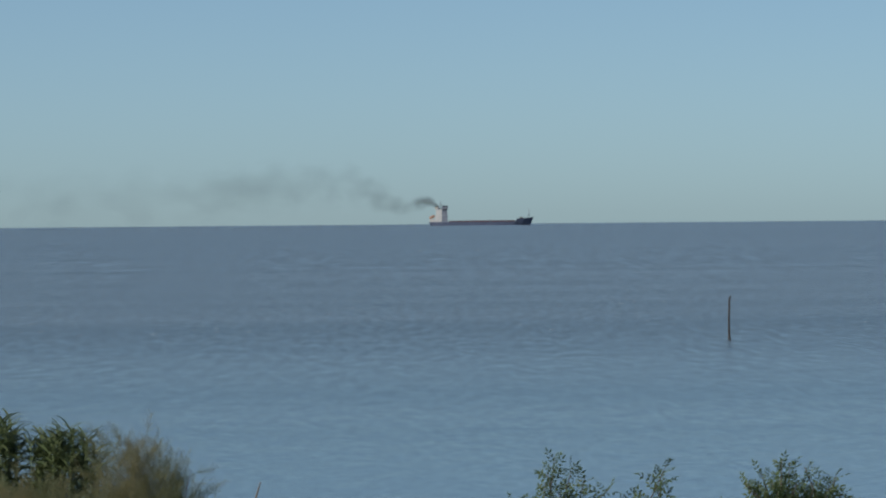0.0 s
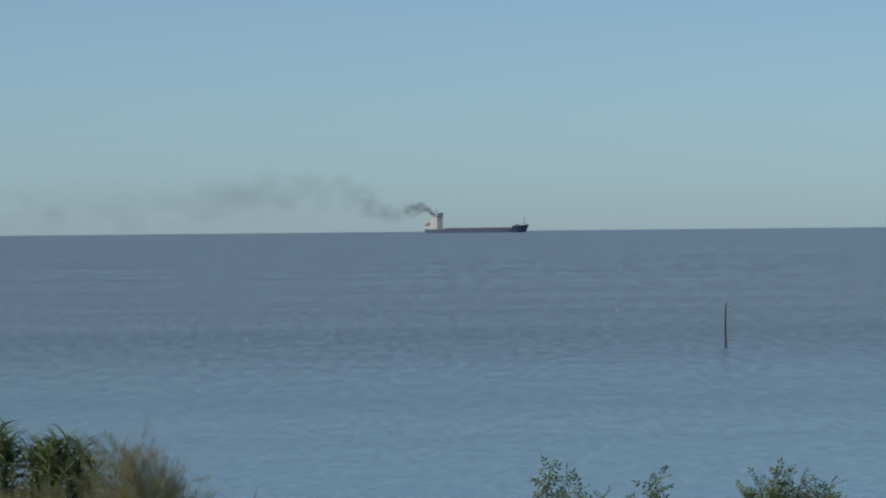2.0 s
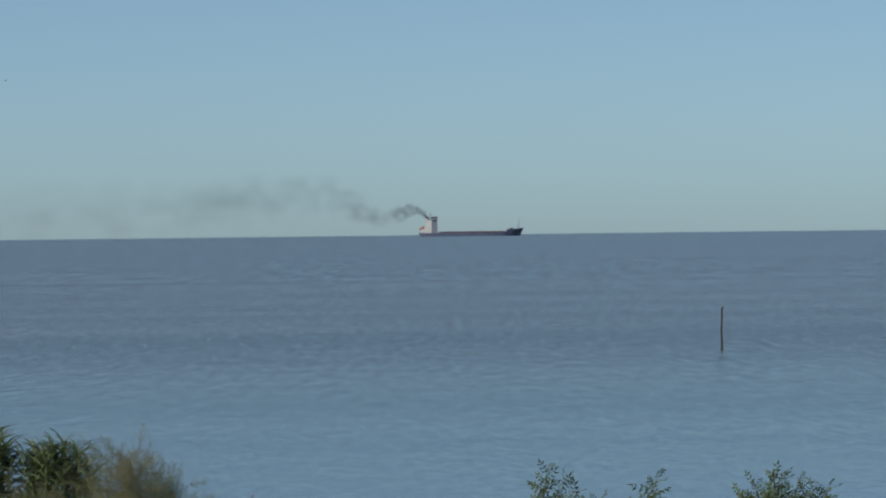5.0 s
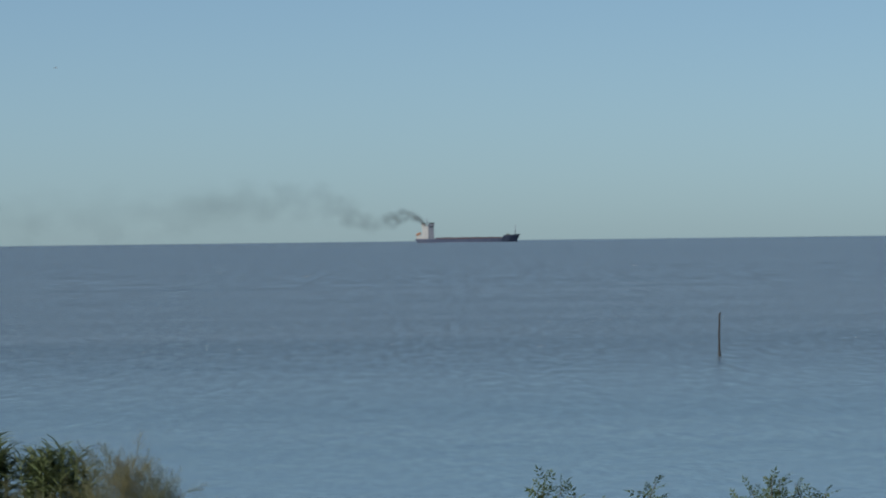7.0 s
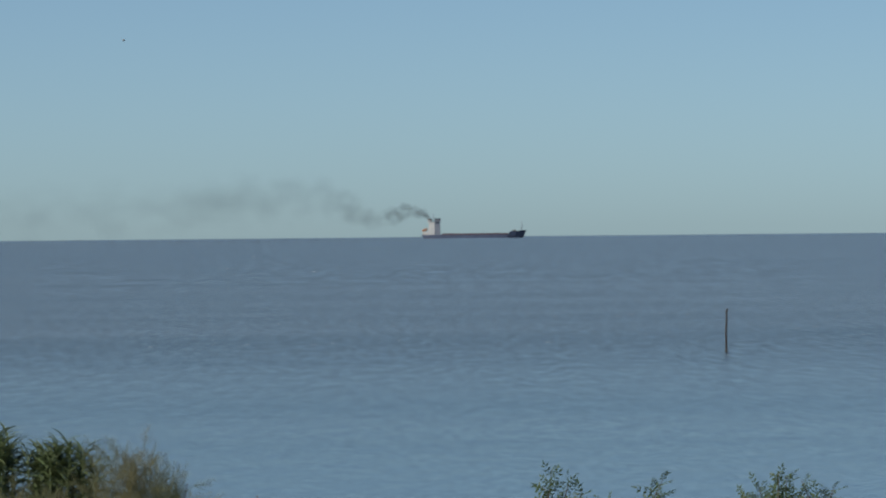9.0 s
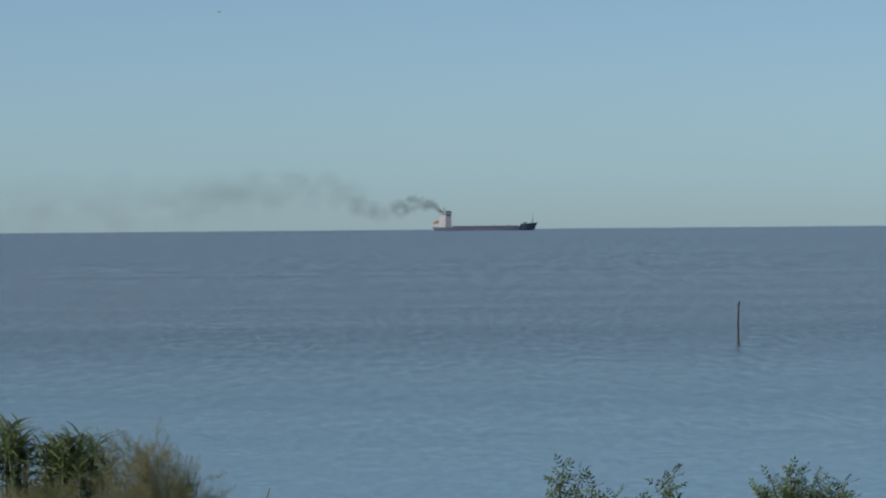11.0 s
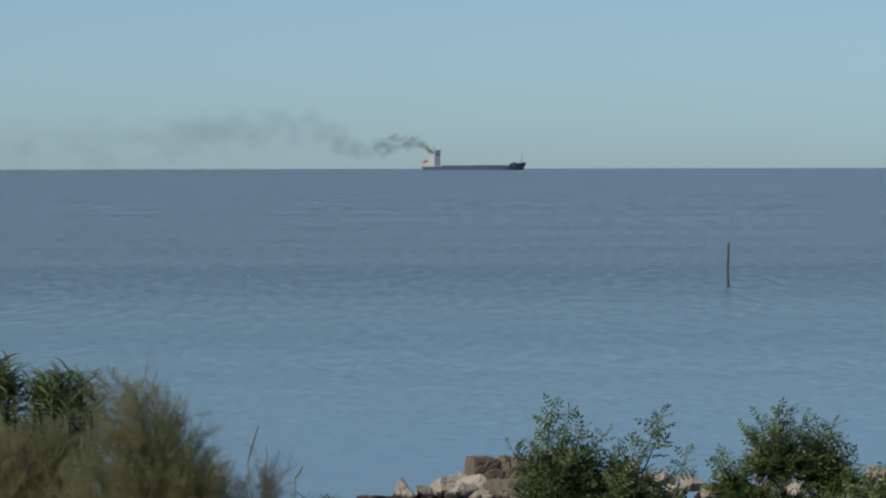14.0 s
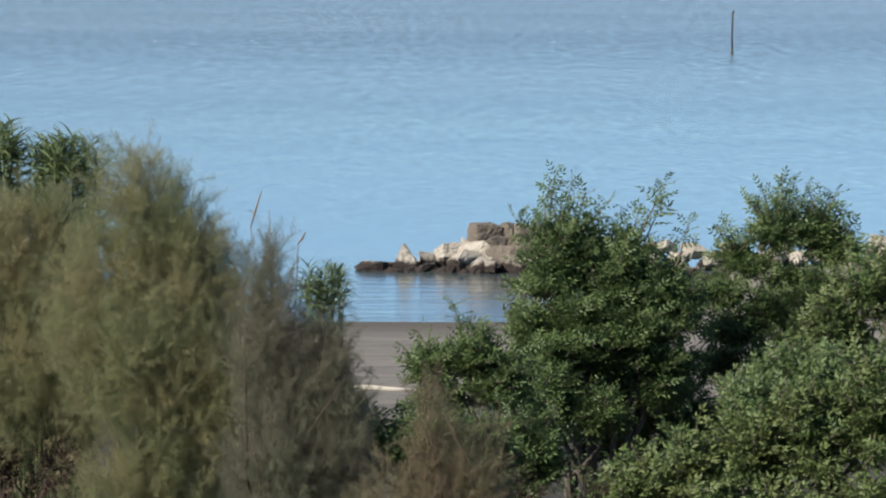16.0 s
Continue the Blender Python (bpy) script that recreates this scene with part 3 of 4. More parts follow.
def build_groyne():
    rnd = random.Random(21)
    wet = "low black algae-covered rock awash at the groyne's tip"
    add_rock(1, -1.62, 110.6, 0.02, 0.42, 0.4, 0.21, 10, 3, wet)
    add_rock(2, -1.30, 111.0, 0.02, 0.25, 0.3, 0.16, 60, 0, wet)
    # the pointed stone
    add_rock(3, -0.89, 110.6, 0.13, 0.39, 0.36, 0.46, 8, 0, "pale pointed limestone block at the groyne's tip", ROCK_PALE,
             ((-1.0, -0.7, -1), (0.9, -0.9, -1), (1.0, 0.8, -1), (-0.8, 0.9, -1), (-0.85, -0.6, -0.1), (0.95, -0.5, -0.2), (-0.25, -0.15, 1.05), (0.0, 0.15, 1.1), (0.5, -0.5, 0.35), (-0.5, 0.6, 0.2)))
    big = ((0.10, 111.2, 0.27, 0.50, 0.45, 0.30, 15), (-0.28, 111.3, 0.12, 0.28, 0.4, 0.28, 40), (0.45, 110.6, 0.22, 0.40, 0.42, 0.26, -10),
           (0.85, 111.3, 0.72, 0.38, 0.36, 0.32, 24), (1.10, 110.9, 0.52, 0.36, 0.36, 0.28, 30), (1.40, 111.5, 0.66, 0.25, 0.42, 0.36, -20),
           (1.88, 111.0, 0.62, 0.46, 0.42, 0.40, 12), (0.66, 110.0, 0.12, 0.34, 0.32, 0.24, 20), (1.00, 109.6, 0.14, 0.20, 0.24, 0.15, 0),
           (0.15, 110.0, 0.0, 0.30, 0.3, 0.18, 80), (-0.45, 110.2, -0.02, 0.28, 0.25, 0.16, 20), (0.40, 109.6, -0.06, 0.26, 0.26, 0.17, -30),
           (1.40, 109.9, 0.20, 0.36, 0.34, 0.30, 22), (1.75, 109.6, 0.12, 0.34, 0.36, 0.26, 65), (2.3, 110.2, 0.35, 0.4, 0.4, 0.34, 48), (0.62, 111.0, 0.36, 0.52, 0.4, 0.28, 8), (1.25, 110.7, 0.24, 0.5, 0.4, 0.32, -20), (0.30, 111.0, 0.12, 0.5, 0.4, 0.24, 30), (0.95, 110.9, 0.34, 0.62, 0.4, 0.20, 4), (0.40, 111.4, 0.52, 0.16, 0.2, 0.13, 10), (-0.42, 111.0, 0.16, 0.26, 0.3, 0.24, 70))
    for i, (x, y, z, sx, sy, sz, turn) in enumerate(big):
        brown = i in (3, 4, 5, 6, 12, 16)
        boxy = i in (3, 5, 6)
        add_rock(72 + i, x, y, z, sx, sy, sz, turn, rnd.uniform(-24, 24) * (0.2 if boxy else 1), "brown weathered limestone block of a groyne" if brown else "pale broken limestone block of a groyne", ROCK_DARK if i == 3 else ROCK_BROWN if brown else ROCK_PALE,
                 BLOCK if boxy else ())
    for k in range(46):
        x = rnd.uniform(-1.2, 2.6)
        s = rnd.uniform(0.10, 0.22)
        back = rnd.uniform(0, 1)
        add_rock(200 + k, x, 109.7 + 1.6 * back, -0.02 + back * max(0.0, 0.22 + 0.16 * x) * 0.8, s * 1.3, s, s * 0.8, rnd.uniform(0, 180), rnd.uniform(-15, 15), "small broken stone between the blocks of a groyne", (ROCK, ROCK_PALE, ROCK_BROWN)[k % 3])
    i = 40
    x = 2.6
    while x < 13:
        for row, (dy, zz) in enumerate(((1.0, 0.0), (0.2, 0.42), (-0.9, 0.22), (-1.8, 0.0), (-2.8, -0.05))):
            s = rnd.uniform(0.20, 0.38)
            add_rock(i, x + rnd.uniform(-0.25, 0.25), 110.8 + dy + rnd.uniform(-0.3, 0.3), zz + rnd.uniform(-0.05, 0.12) + max(0, ground_z(x, 110) * 0.25), s, s * rnd.uniform(0.8, 1.2), s * rnd.uniform(0.65, 0.95), rnd.uniform(0, 180), rnd.uniform(-12, 12), material=ROCK_PALE if i % 4 else ROCK)
            i += 1
        x += rnd.uniform(0.5, 0.75)
    for k in range(12):
        s = rnd.uniform(0.07, 0.16)
        x, y = rnd.uniform(2.6, 6.5), rnd.uniform(101, 107)
        add_rock(i + k, x, y, max(0, ground_z(x, y)) + s * 0.3, s, s, s * 0.7, rnd.uniform(0, 180), 0, "small pale stone on the wet sand")


build_groyne()


def build_driftwood():
    pts = [(-0.65, 0, 0.05), (-0.2, 0.03, 0.07), (0.2, 0.0, 0.05), (0.62, -0.04, 0.04)]
    v, f = tube(pts, (0.040, 0.050, 0.036, 0.02), 9)
    ob = tagged(mesh_ob("driftwood_log", v, f, LOG, True), "bleached driftwood log lying on the sand", "driftwood")
    ob.matrix_world = pose(-0.98, 73.2, ground_z(-0.98, 73.2) - 0.03, 0, 0, 4)


build_driftwood()


# ---------------------------------------------------------------- shrubs
def leaf_quad(x0, y0, dx, dy, length, width, fold=0.25, droop=0.2):
    """Vertices of one pointed leaflet from (x0, y0) along (dx, dy), in the plane z = 0."""
    d = np.array([dx, dy, 0.0])
    d /= np.linalg.norm(d)
    s = np.array([-d[1], d[0], 0.0])
    o = np.array([x0, y0, 0.0])
    up = np.array([0, 0, 1.0])
    return [o, o + d * length * 0.45 + s * width / 2 + up * fold * width, o + d * length * 0.5 - up * droop * length * 0.15,
            o + d * length * 0.45 - s * width / 2 + up * fold * width, o + d * length - up * droop * length]


LEAF_F = [(0, 2, 1), (0, 3, 2), (1, 2, 4), (2, 3, 4)]


def compound_leaf(pairs=3, length=0.085, width=0.036, rachis=0.17):
    v, f = [], []
    for k in range(pairs):
        x = rachis * (0.25 + 0.65 * k / max(1, pairs - 1))
        for s in (-1, 1):
            q = leaf_quad(x, 0, 0.55, s, length * (0.85 + 0.1 * k), width, 0.25, 0.25)
            f += [tuple(i + len(v) for i in t) for t in LEAF_F]
            v += [p + np.array([0, 0, -0.35 * x * x / rachis]) for p in q]
    q = leaf_quad(rachis, 0, 1, 0, length * 1.15, width, 0.25, 0.4)
    f += [tuple(i + len(v) for i in t) for t in LEAF_F]
    v += [p + np.array([0, 0, -0.35 * rachis]) for p in q]
    b = len(v)
    v += [np.array([0, 0.002, 0]), np.array([0, -0.002, 0]), np.array([rachis, 0, -0.35 * rachis])]
    f.append((b, b + 1, b + 2))
    return v, f


COMPOUND = compound_leaf(3, 0.070, 0.029, 0.165)
SMALL_COMPOUND = compound_leaf(2, 0.052, 0.027, 0.085)
def arched_blade(width=0.075, droop=0.38):
    """A long folded blade of unit length that arches over towards its tip."""
    v, f = [], []
    for k, (u, w) in enumerate(((0, 0.5), (0.25, 1.0), (0.5, 0.9), (0.75, 0.6), (1.0, 0.05))):
        z = 0.12 * u - droop * u ** 2.4
        x = u * (1 - 0.18 * u * u)
        v += [np.array([x, -w * width / 2, z + 0.2 * w * width]), np.array([x, 0, z]), np.array([x, w * width / 2, z + 0.2 * w * width])]
        if k:
            b = 3 * (k - 1)
            for i in (0, 1):
                f += [(b + i, b + i + 1, b + i + 4), (b + i, b + i + 4, b + i + 3)]
    return v, f


ARCHED = arched_blade()


def shoots_crown(shrub, tips, roots, leaf, material, per_shoot, shoot_len, leaf_scale, wood, stem_r=0.012, crown_label="", leafy=1.0):
    """Stems from the roots to the tips; leaves in pairs along the end of each stem."""
    runs, places, dirs, scales = [], [], [], []
    for tip, root in zip(tips, roots):
        tip, root = Vector(tip), Vector(root)
        d = tip - root
        mid = root + d * 0.5 + Vector((rng.normal(0, 0.06), rng.normal(0, 0.06), 0.05)) * d.length
        pts = [root, root.lerp(mid, 0.55), mid, mid.lerp(tip, 0.5), tip]
        runs.append((pts, [stem_r * k for k in (1.6, 1.25, 0.9, 0.6, 0.3)]))
        end = (tip - mid).normalized()
        n = max(3, int(per_shoot * rng.uniform(0.7, 1.3)))
        for k in range(n):
            u = k / n
            p = tip - end * shoot_len * (1 - u) * rng.uniform(0.8, 1.2)
            w = k * 2.4 + rng.uniform(-0.5, 0.5)
            side = Vector((math.cos(w), math.sin(w), 0.0))
            lift = 0.25 + 0.9 * u ** 2
            dv = side + Vector((0, 0, lift)) + end * 0.3
            if rng.uniform() < leafy:
                places.append(p)
                dirs.append(dv)
                scales.append(leaf_scale * rng.uniform(0.7, 1.15) * (1 - 0.25 * u))
    dirs = np.array([tuple(d) for d in dirs])
    # blades turn towards the light
    rots = frames_for(dirs, rng.normal(0, 0.9, len(dirs)), (-0.55, -0.45, 0.7))
    scatter("crown", *leaf, np.array([tuple(p) for p in places]), rots, scales, material, shrub, crown_label, "stuff")
    tagged(tubes("twig", runs, wood, shrub, "", 5), kind="stuff")


def lobes_to_tips(lobes, n):
    """n shoot tips spread over a few egg-shaped lobes (x, y, z, rx, ry, rz), mostly near their skin."""
    vol = np.array([l[3] * l[4] * l[5] for l in lobes]) ** 0.75
    pick = rng.choice(len(lobes), n, p=vol / vol.sum())
    out = []
    for i in pick:
        x, y, z, rx, ry, rz = lobes[i]
        d = rng.normal(0, 1, 3)
        d /= np.linalg.norm(d)
        r = rng.uniform(0.1, 1.0) ** 0.5
        out.append((x + d[0] * rx * r, y + d[1] * ry * r, z + d[2] * rz * r))
    return out


def shrub_base(name, x, y, label, category):
    ob = tagged(new(name), label, category)
    ob.matrix_world = pose(x, y, ground_z(x, y) - 0.05)
    return ob


def leafy_shrub(name, x, y, lobes, n, leaf, material, label, extra=(), per_shoot=9, shoot_len=0.38, leaf_scale=1.0, wood=None, leafy=1.0):
    """Lobes and extra shoot tips are given in world metres."""
    base = shrub_base(name, x, y, label, "shrub")
    o = np.array(base.matrix_world.translation)
    tips = [np.array(p) - o for p in lobes_to_tips(lobes, n)] + [np.array(p) - o for p in extra]
    roots, limbs = [], []
    knots = [np.array((l[0], l[1], l[2] - l[5] * 0.35)) - o for l in lobes]
    for k in knots:
        bx = (rng.normal(0, 0.12), rng.normal(0, 0.12), 0.0)
        mid = Vector(bx).lerp(Vector(k), 0.45) + Vector((rng.normal(0, 0.2), rng.normal(0, 0.1), 0.1))
        knee = mid.lerp(Vector(k), 0.5) + Vector((rng.normal(0, 0.12), rng.normal(0, 0.1), 0.0))
        limbs.append(([bx, mid, knee, tuple(k)], (0.036, 0.028, 0.02, 0.012)))
    for t in tips:
        near = min(knots, key=lambda q: np.linalg.norm(q - t))
        roots.append(near + (t - near) * rng.uniform(0.0, 0.15) + rng.normal(0, 0.04, 3))
    for limb in limbs:
        tubes("limb", [limb], wood or BARK, base, "", 7)
    shoots_crown(base, tips, roots, leaf, material, per_shoot, shoot_len, leaf_scale, wood or BARK, 0.010 if leafy > 0.5 else 0.004, "", leafy)
    return base


def feather_template(n=34, length=0.20, seed=3):
    """A tamarisk spray: a thin stalk set loosely with fine curved strands."""
    r = np.random.default_rng(seed)
    v, f = [np.array([0, 0.002, 0]), np.array([0, -0.002, 0]), np.array([length, 0, 0.0])], [(0, 1, 2)]
    for k in range(n):
        u = k / n
        x = length * (0.02 + 0.95 * u)
        w = k * 2.4 + r.uniform(-0.6, 0.6)
        ln = (0.085 * (1 - u) + 0.045) * r.uniform(0.6, 1.4)
        d = np.array([r.uniform(0.35, 0.95), 0.8 * math.cos(w), 0.8 * math.sin(w)])
        d /= np.linalg.norm(d)
        s = np.cross(d, np.array([0, 0, 1.0]) + r.normal(0, 0.6, 3))
        s /= np.linalg.norm(s)
        o = np.array([x, 0, 0])
        b = len(v)
        v += [o - s * 0.0014, o + s * 0.0014, o + d * ln]
        f.append((b, b + 1, b + 2))
    return v, f


FEATHER = feather_template()


def tamarisk(x, y, lobes, n, material, label, limbs=9, extra=()):
    base = shrub_base("tamarisk", x, y, label, "shrub")
    o = np.array(base.matrix_world.translation)
    runs = []
    for k in range(limbs):
        l = lobes[k % len(lobes)]
        tip = Vector((l[0] + rng.normal(0, l[3] * 0.5), l[1] + rng.normal(0, l[4] * 0.5), l[2] + l[5] * rng.uniform(0.1, 0.7))) - Vector(o)
        root = Vector((rng.normal(0, 0.15), rng.normal(0, 0.15), 0))
        mid = root.lerp(tip, 0.5) + Vector((rng.normal(0, 0.12), rng.normal(0, 0.1), 0.0))
        runs.append(([root, mid, mid.lerp(tip, 0.55) + Vector((rng.normal(0, 0.05), 0, 0)), tip], (0.022, 0.013, 0.007, 0.003)))
    for limb in runs:
        tubes("limb", [limb], TWIG, base, "", 5)
    pos, dirs, sc = [], [], []
    # sprays come in tufts on long upright twigs
    tips = lobes_to_tips(lobes, n) + list(extra)
    for t in tips:
        l = min(lobes, key=lambda q: (q[0] - t[0]) ** 2 / q[3] ** 2 + (q[1] - t[1]) ** 2 + (q[2] - t[2]) ** 2 / q[5] ** 2)
        lean = np.array([(t[0] - l[0]) / l[3] * 0.8, (t[1] - l[1]) / l[4] * 0.6, 0.9]) + rng.normal(0, 0.32, 3)
        lean /= np.linalg.norm(lean)
        for k in range(8):
            p = np.array(t) - lean * 0.06 * k - o + rng.normal(0, 0.015, 3)
            d = lean + rng.normal(0, 0.5, 3) * (0.5 + 0.22 * k)
            pos.append(p)
            dirs.append(d)
            sc.append(rng.uniform(0.55, 1.0))
    dirs = np.array(dirs)
    rots = frames_for(dirs, rng.normal(0, 0.9, len(dirs)), (-0.62, -0.60, 0.5))
    scatter("crown", *FEATHER, np.array(pos), rots, sc, material, base, "", "stuff")
    return base


def blades_clump(name, x, y, stalks, label, blade=0.30, per=11, material=None, category="reed", run=0.42):
    """Reed-like stalks; each tip (x, y, z) in world metres carries arching blades."""
    base = shrub_base(name, x, y, label, category)
    o = np.array(base.matrix_world.translation)
    runs, pos, dirs, sc = [], [], [], []
    for s in stalks:
        tip = Vector(s) - Vector(o)
        root = Vector((tip.x * 0.55 + rng.normal(0, 0.08), tip.y * 0.55 + rng.normal(0, 0.08), 0))
        mid = root.lerp(tip, 0.6) + Vector((rng.normal(0, 0.04), rng.normal(0, 0.04), 0))
        runs.append(([root, mid, tip], (0.011, 0.009, 0.004)))
        end = (tip - mid).normalized()
        for k in range(per):
            u = k / per
            w = k * 2.6 + rng.uniform(-0.4, 0.4)
            pos.append(np.array(tip - end * run * (1 - u)) + rng.normal(0, 0.015, 3))
            dirs.append((math.cos(w) * (1.5 - 0.9 * u), math.sin(w) * (1.5 - 0.9 * u), 0.12 + 0.75 * u))
            sc.append(blade * rng.uniform(0.65, 1.15))
    rots = frames_for(np.array(dirs), rng.normal(0, 0.3, len(dirs)))
    scatter("foliage", *ARCHED, np.array(pos), rots, sc, material or REED, base, "", "stuff")
    for stalk in runs:
        tubes("stalk", [stalk], REED, base, "", 5)
    return base


def build_shrubs():
    # tamarisks on the bank
    tamarisk(-2.35, 40, ((-2.42, 40.0, 5.12, 0.50, 0.55, 0.66), (-2.18, 40.0, 4.98, 0.42, 0.5, 0.62), (-1.80, 40.0, 4.5, 0.34, 0.5, 0.6), (-2.02, 40.0, 4.68, 0.46, 0.6, 0.68), (-2.75, 39.8, 4.5, 0.5, 0.6, 0.7), (-2.35, 39.4, 4.25, 0.6, 0.5, 0.6), (-1.80, 39.5, 4.0, 0.45, 0.5, 0.55), (-2.1, 39.6, 3.6, 0.65, 0.5, 0.6), (-2.5, 39.7, 3.1, 0.6, 0.4, 0.4), (-1.8, 39.7, 2.9, 0.6, 0.4, 0.4)), 1750, TAM,
             "feathery olive-green tamarisk with reddish twigs on the bank", 16, [(-2.45 + rng.normal(0, 0.22), 40 + rng.normal(0, 0.2), 5.68 + rng.normal(0, 0.06)) for k in range(26)])
    tamarisk(-3.7, 41.5, ((-3.51, 41.5, 4.79, 0.53, 0.60, 0.64), (-3.14, 41.5, 4.52, 0.48, 0.50, 0.74), (-4.04, 41.5, 4.73, 0.53, 0.60, 0.74), (-3.51, 41.2, 3.99, 0.69, 0.50, 0.64), (-2.98, 41.3, 3.78, 0.53, 0.50, 0.64), (-3.94, 41.3, 3.67, 0.32, 0.40, 0.53), (-3.25, 41.5, 5.12, 0.30, 0.40, 0.26), (-3.70, 41.5, 5.05, 0.35, 0.40, 0.26)), 1200, TAM,
             "broad ochre-tinged feathery tamarisk on the bank", 12)
    tamarisk(-1.33, 38.7, ((-1.38, 38.7, 4.35, 0.38, 0.50, 0.59), (-1.07, 38.7, 3.97, 0.32, 0.45, 0.57), (-1.24, 38.3, 3.50, 0.57, 0.50, 0.62), (-1.38, 38.7, 4.88, 0.11, 0.20, 0.29), (-0.86, 38.4, 3.69, 0.23, 0.40, 0.67), (-0.71, 38.4, 3.50, 0.15, 0.30, 0.52), (-0.84, 38.7, 4.15, 0.16, 0.30, 0.28), (-0.92, 38.7, 4.38, 0.15, 0.30, 0.20), (-0.74, 38.6, 3.80, 0.18, 0.30, 0.40)), 850, TAMG,
             "sparse grey-green tamarisk beside the reeds", 20, [(-1.36 + rng.normal(0, 0.10), 38.7 + rng.normal(0, 0.1), 5.0 + rng.normal(0, 0.12)) for k in range(14)])
    tamarisk(0.1, 36, ((-0.12, 36, 3.85, 0.15, 0.3, 0.52), (0.15, 36, 3.6, 0.32, 0.35, 0.5), (-0.3, 36, 3.3, 0.45, 0.4, 0.5), (0.3, 36, 3.2, 0.3, 0.4, 0.5), (-0.6, 36.2, 3.0, 0.3, 0.4, 0.45)), 420, TAMB,
             "low browned tamarisk with bare reddish twigs", 12)
    # dead wood under the tamarisks, put in dark to deepen the shade there
    leafy_shrub("shade_brush", -3.1, 41.2, ((-3.2, 41.2, 3.2, 0.6, 0.5, 0.5), (-2.6, 41.2, 2.9, 0.5, 0.5, 0.5), (-2.0, 41.2, 2.7, 0.5, 0.5, 0.4), (-3.6, 41.3, 3.2, 0.4, 0.4, 0.5), (-3.0, 41.0, 2.6, 0.9, 0.4, 0.3)), 760, SMALL_COMPOUND, TAMB,
                "dark tangle of dead twigs added to deepen the shade under the tamarisks", [], 6, 0.3, 0.7, TWIG, 0.25)
    # added dark twigs stand in for the black shade under the elder
    leafy_shrub("shade_brush", 1.0, 47.2, ((0.7, 47.2, 2.2, 0.5, 0.4, 0.4), (1.4, 47.2, 2.2, 0.6, 0.4, 0.45), (2.0, 47.4, 2.3, 0.4, 0.4, 0.4)), 420, SMALL_COMPOUND, ELDER,
                "dark tangle of half-bare twigs added as shade under the elder", [], 6, 0.3, 0.8, TWIG, 0.3)
    # giant reeds behind the tamarisks: fans of arching blades
    fans = ((-3.40, 5.44, 0.22, 0.16, 30), (-3.62, 5.40, 0.16, 0.16, 20), (-3.20, 5.30, 0.08, 0.12, 9), (-4.02, 5.50, 0.12, 0.16, 24), (-4.3, 5.5, 0.16, 0.16, 18), (-3.5, 5.05, 0.26, 0.12, 22), (-3.9, 5.1, 0.26, 0.15, 24), (-3.20, 4.98, 0.05, 0.05, 5))
    tips = []
    for cx, cz, sx, sz, n in fans:
        for k in range(n):
            w, r = rng.uniform(0, 2 * math.pi), rng.uniform(0, 1) ** 0.5
            tips.append((cx + sx * r * math.cos(w), 46 + rng.normal(0, 0.18), cz + sz * r * math.sin(w)))
    blades_clump("reed_clump", -3.6, 46, tips, "dense green giant reed with long arching blades behind the tamarisk", 0.30, 14, None, "reed", 0.24)
    blades_clump("reed_clump", -1.0, 42.5, [(-1.02 + rng.uniform(-0.17, 0.15), 42.5 + rng.normal(0, 0.12), 4.54 + rng.uniform(-0.22, 0.12)) for k in range(34)],
                 "clump of arching green reed blades beside the tamarisk", 0.20, 20, None, "reed", 0.18)
    # tall dry reed stems with a flower head
    heads = tagged(new("dry_reed"), "thin dry reed stems with brown flower heads", "reed")
    heads.matrix_world = pose(-1.5, 41, ground_z(-1.5, 41))
    g = ground_z(-1.5, 41)
    tubes("stalks", [([(0.1, 0, 0), (0.02, 0, 2.2), (-0.09, 0, 5.07 - g)], (0.008, 0.006, 0.004)), ([(0.05, 0, 0), (0.1, 0, 2.0), (0.06, 0, 5.2 - g)], (0.008, 0.006, 0.003)), ([(0.2, 0, 0), (0.25, 0, 2.0), (0.30, 0, 4.95 - g)], (0.007, 0.005, 0.003))], PLUME, heads)
    tubes("flower_head", [([(-0.09, 0, 5.05 - g), (-0.05, 0, 5.2 - g), (0.0, 0, 5.36 - g)], (0.004, 0.009, 0.003))], PLUME, heads, "narrow brown flower head", 6)
    tubes("flower_head", [([(0.29, 0, 4.92 - g), (0.33, 0, 4.97 - g), (0.36, 0, 5.03 - g)], (0.004, 0.010, 0.003))], PLUME, heads, "narrow brown flower head", 6)

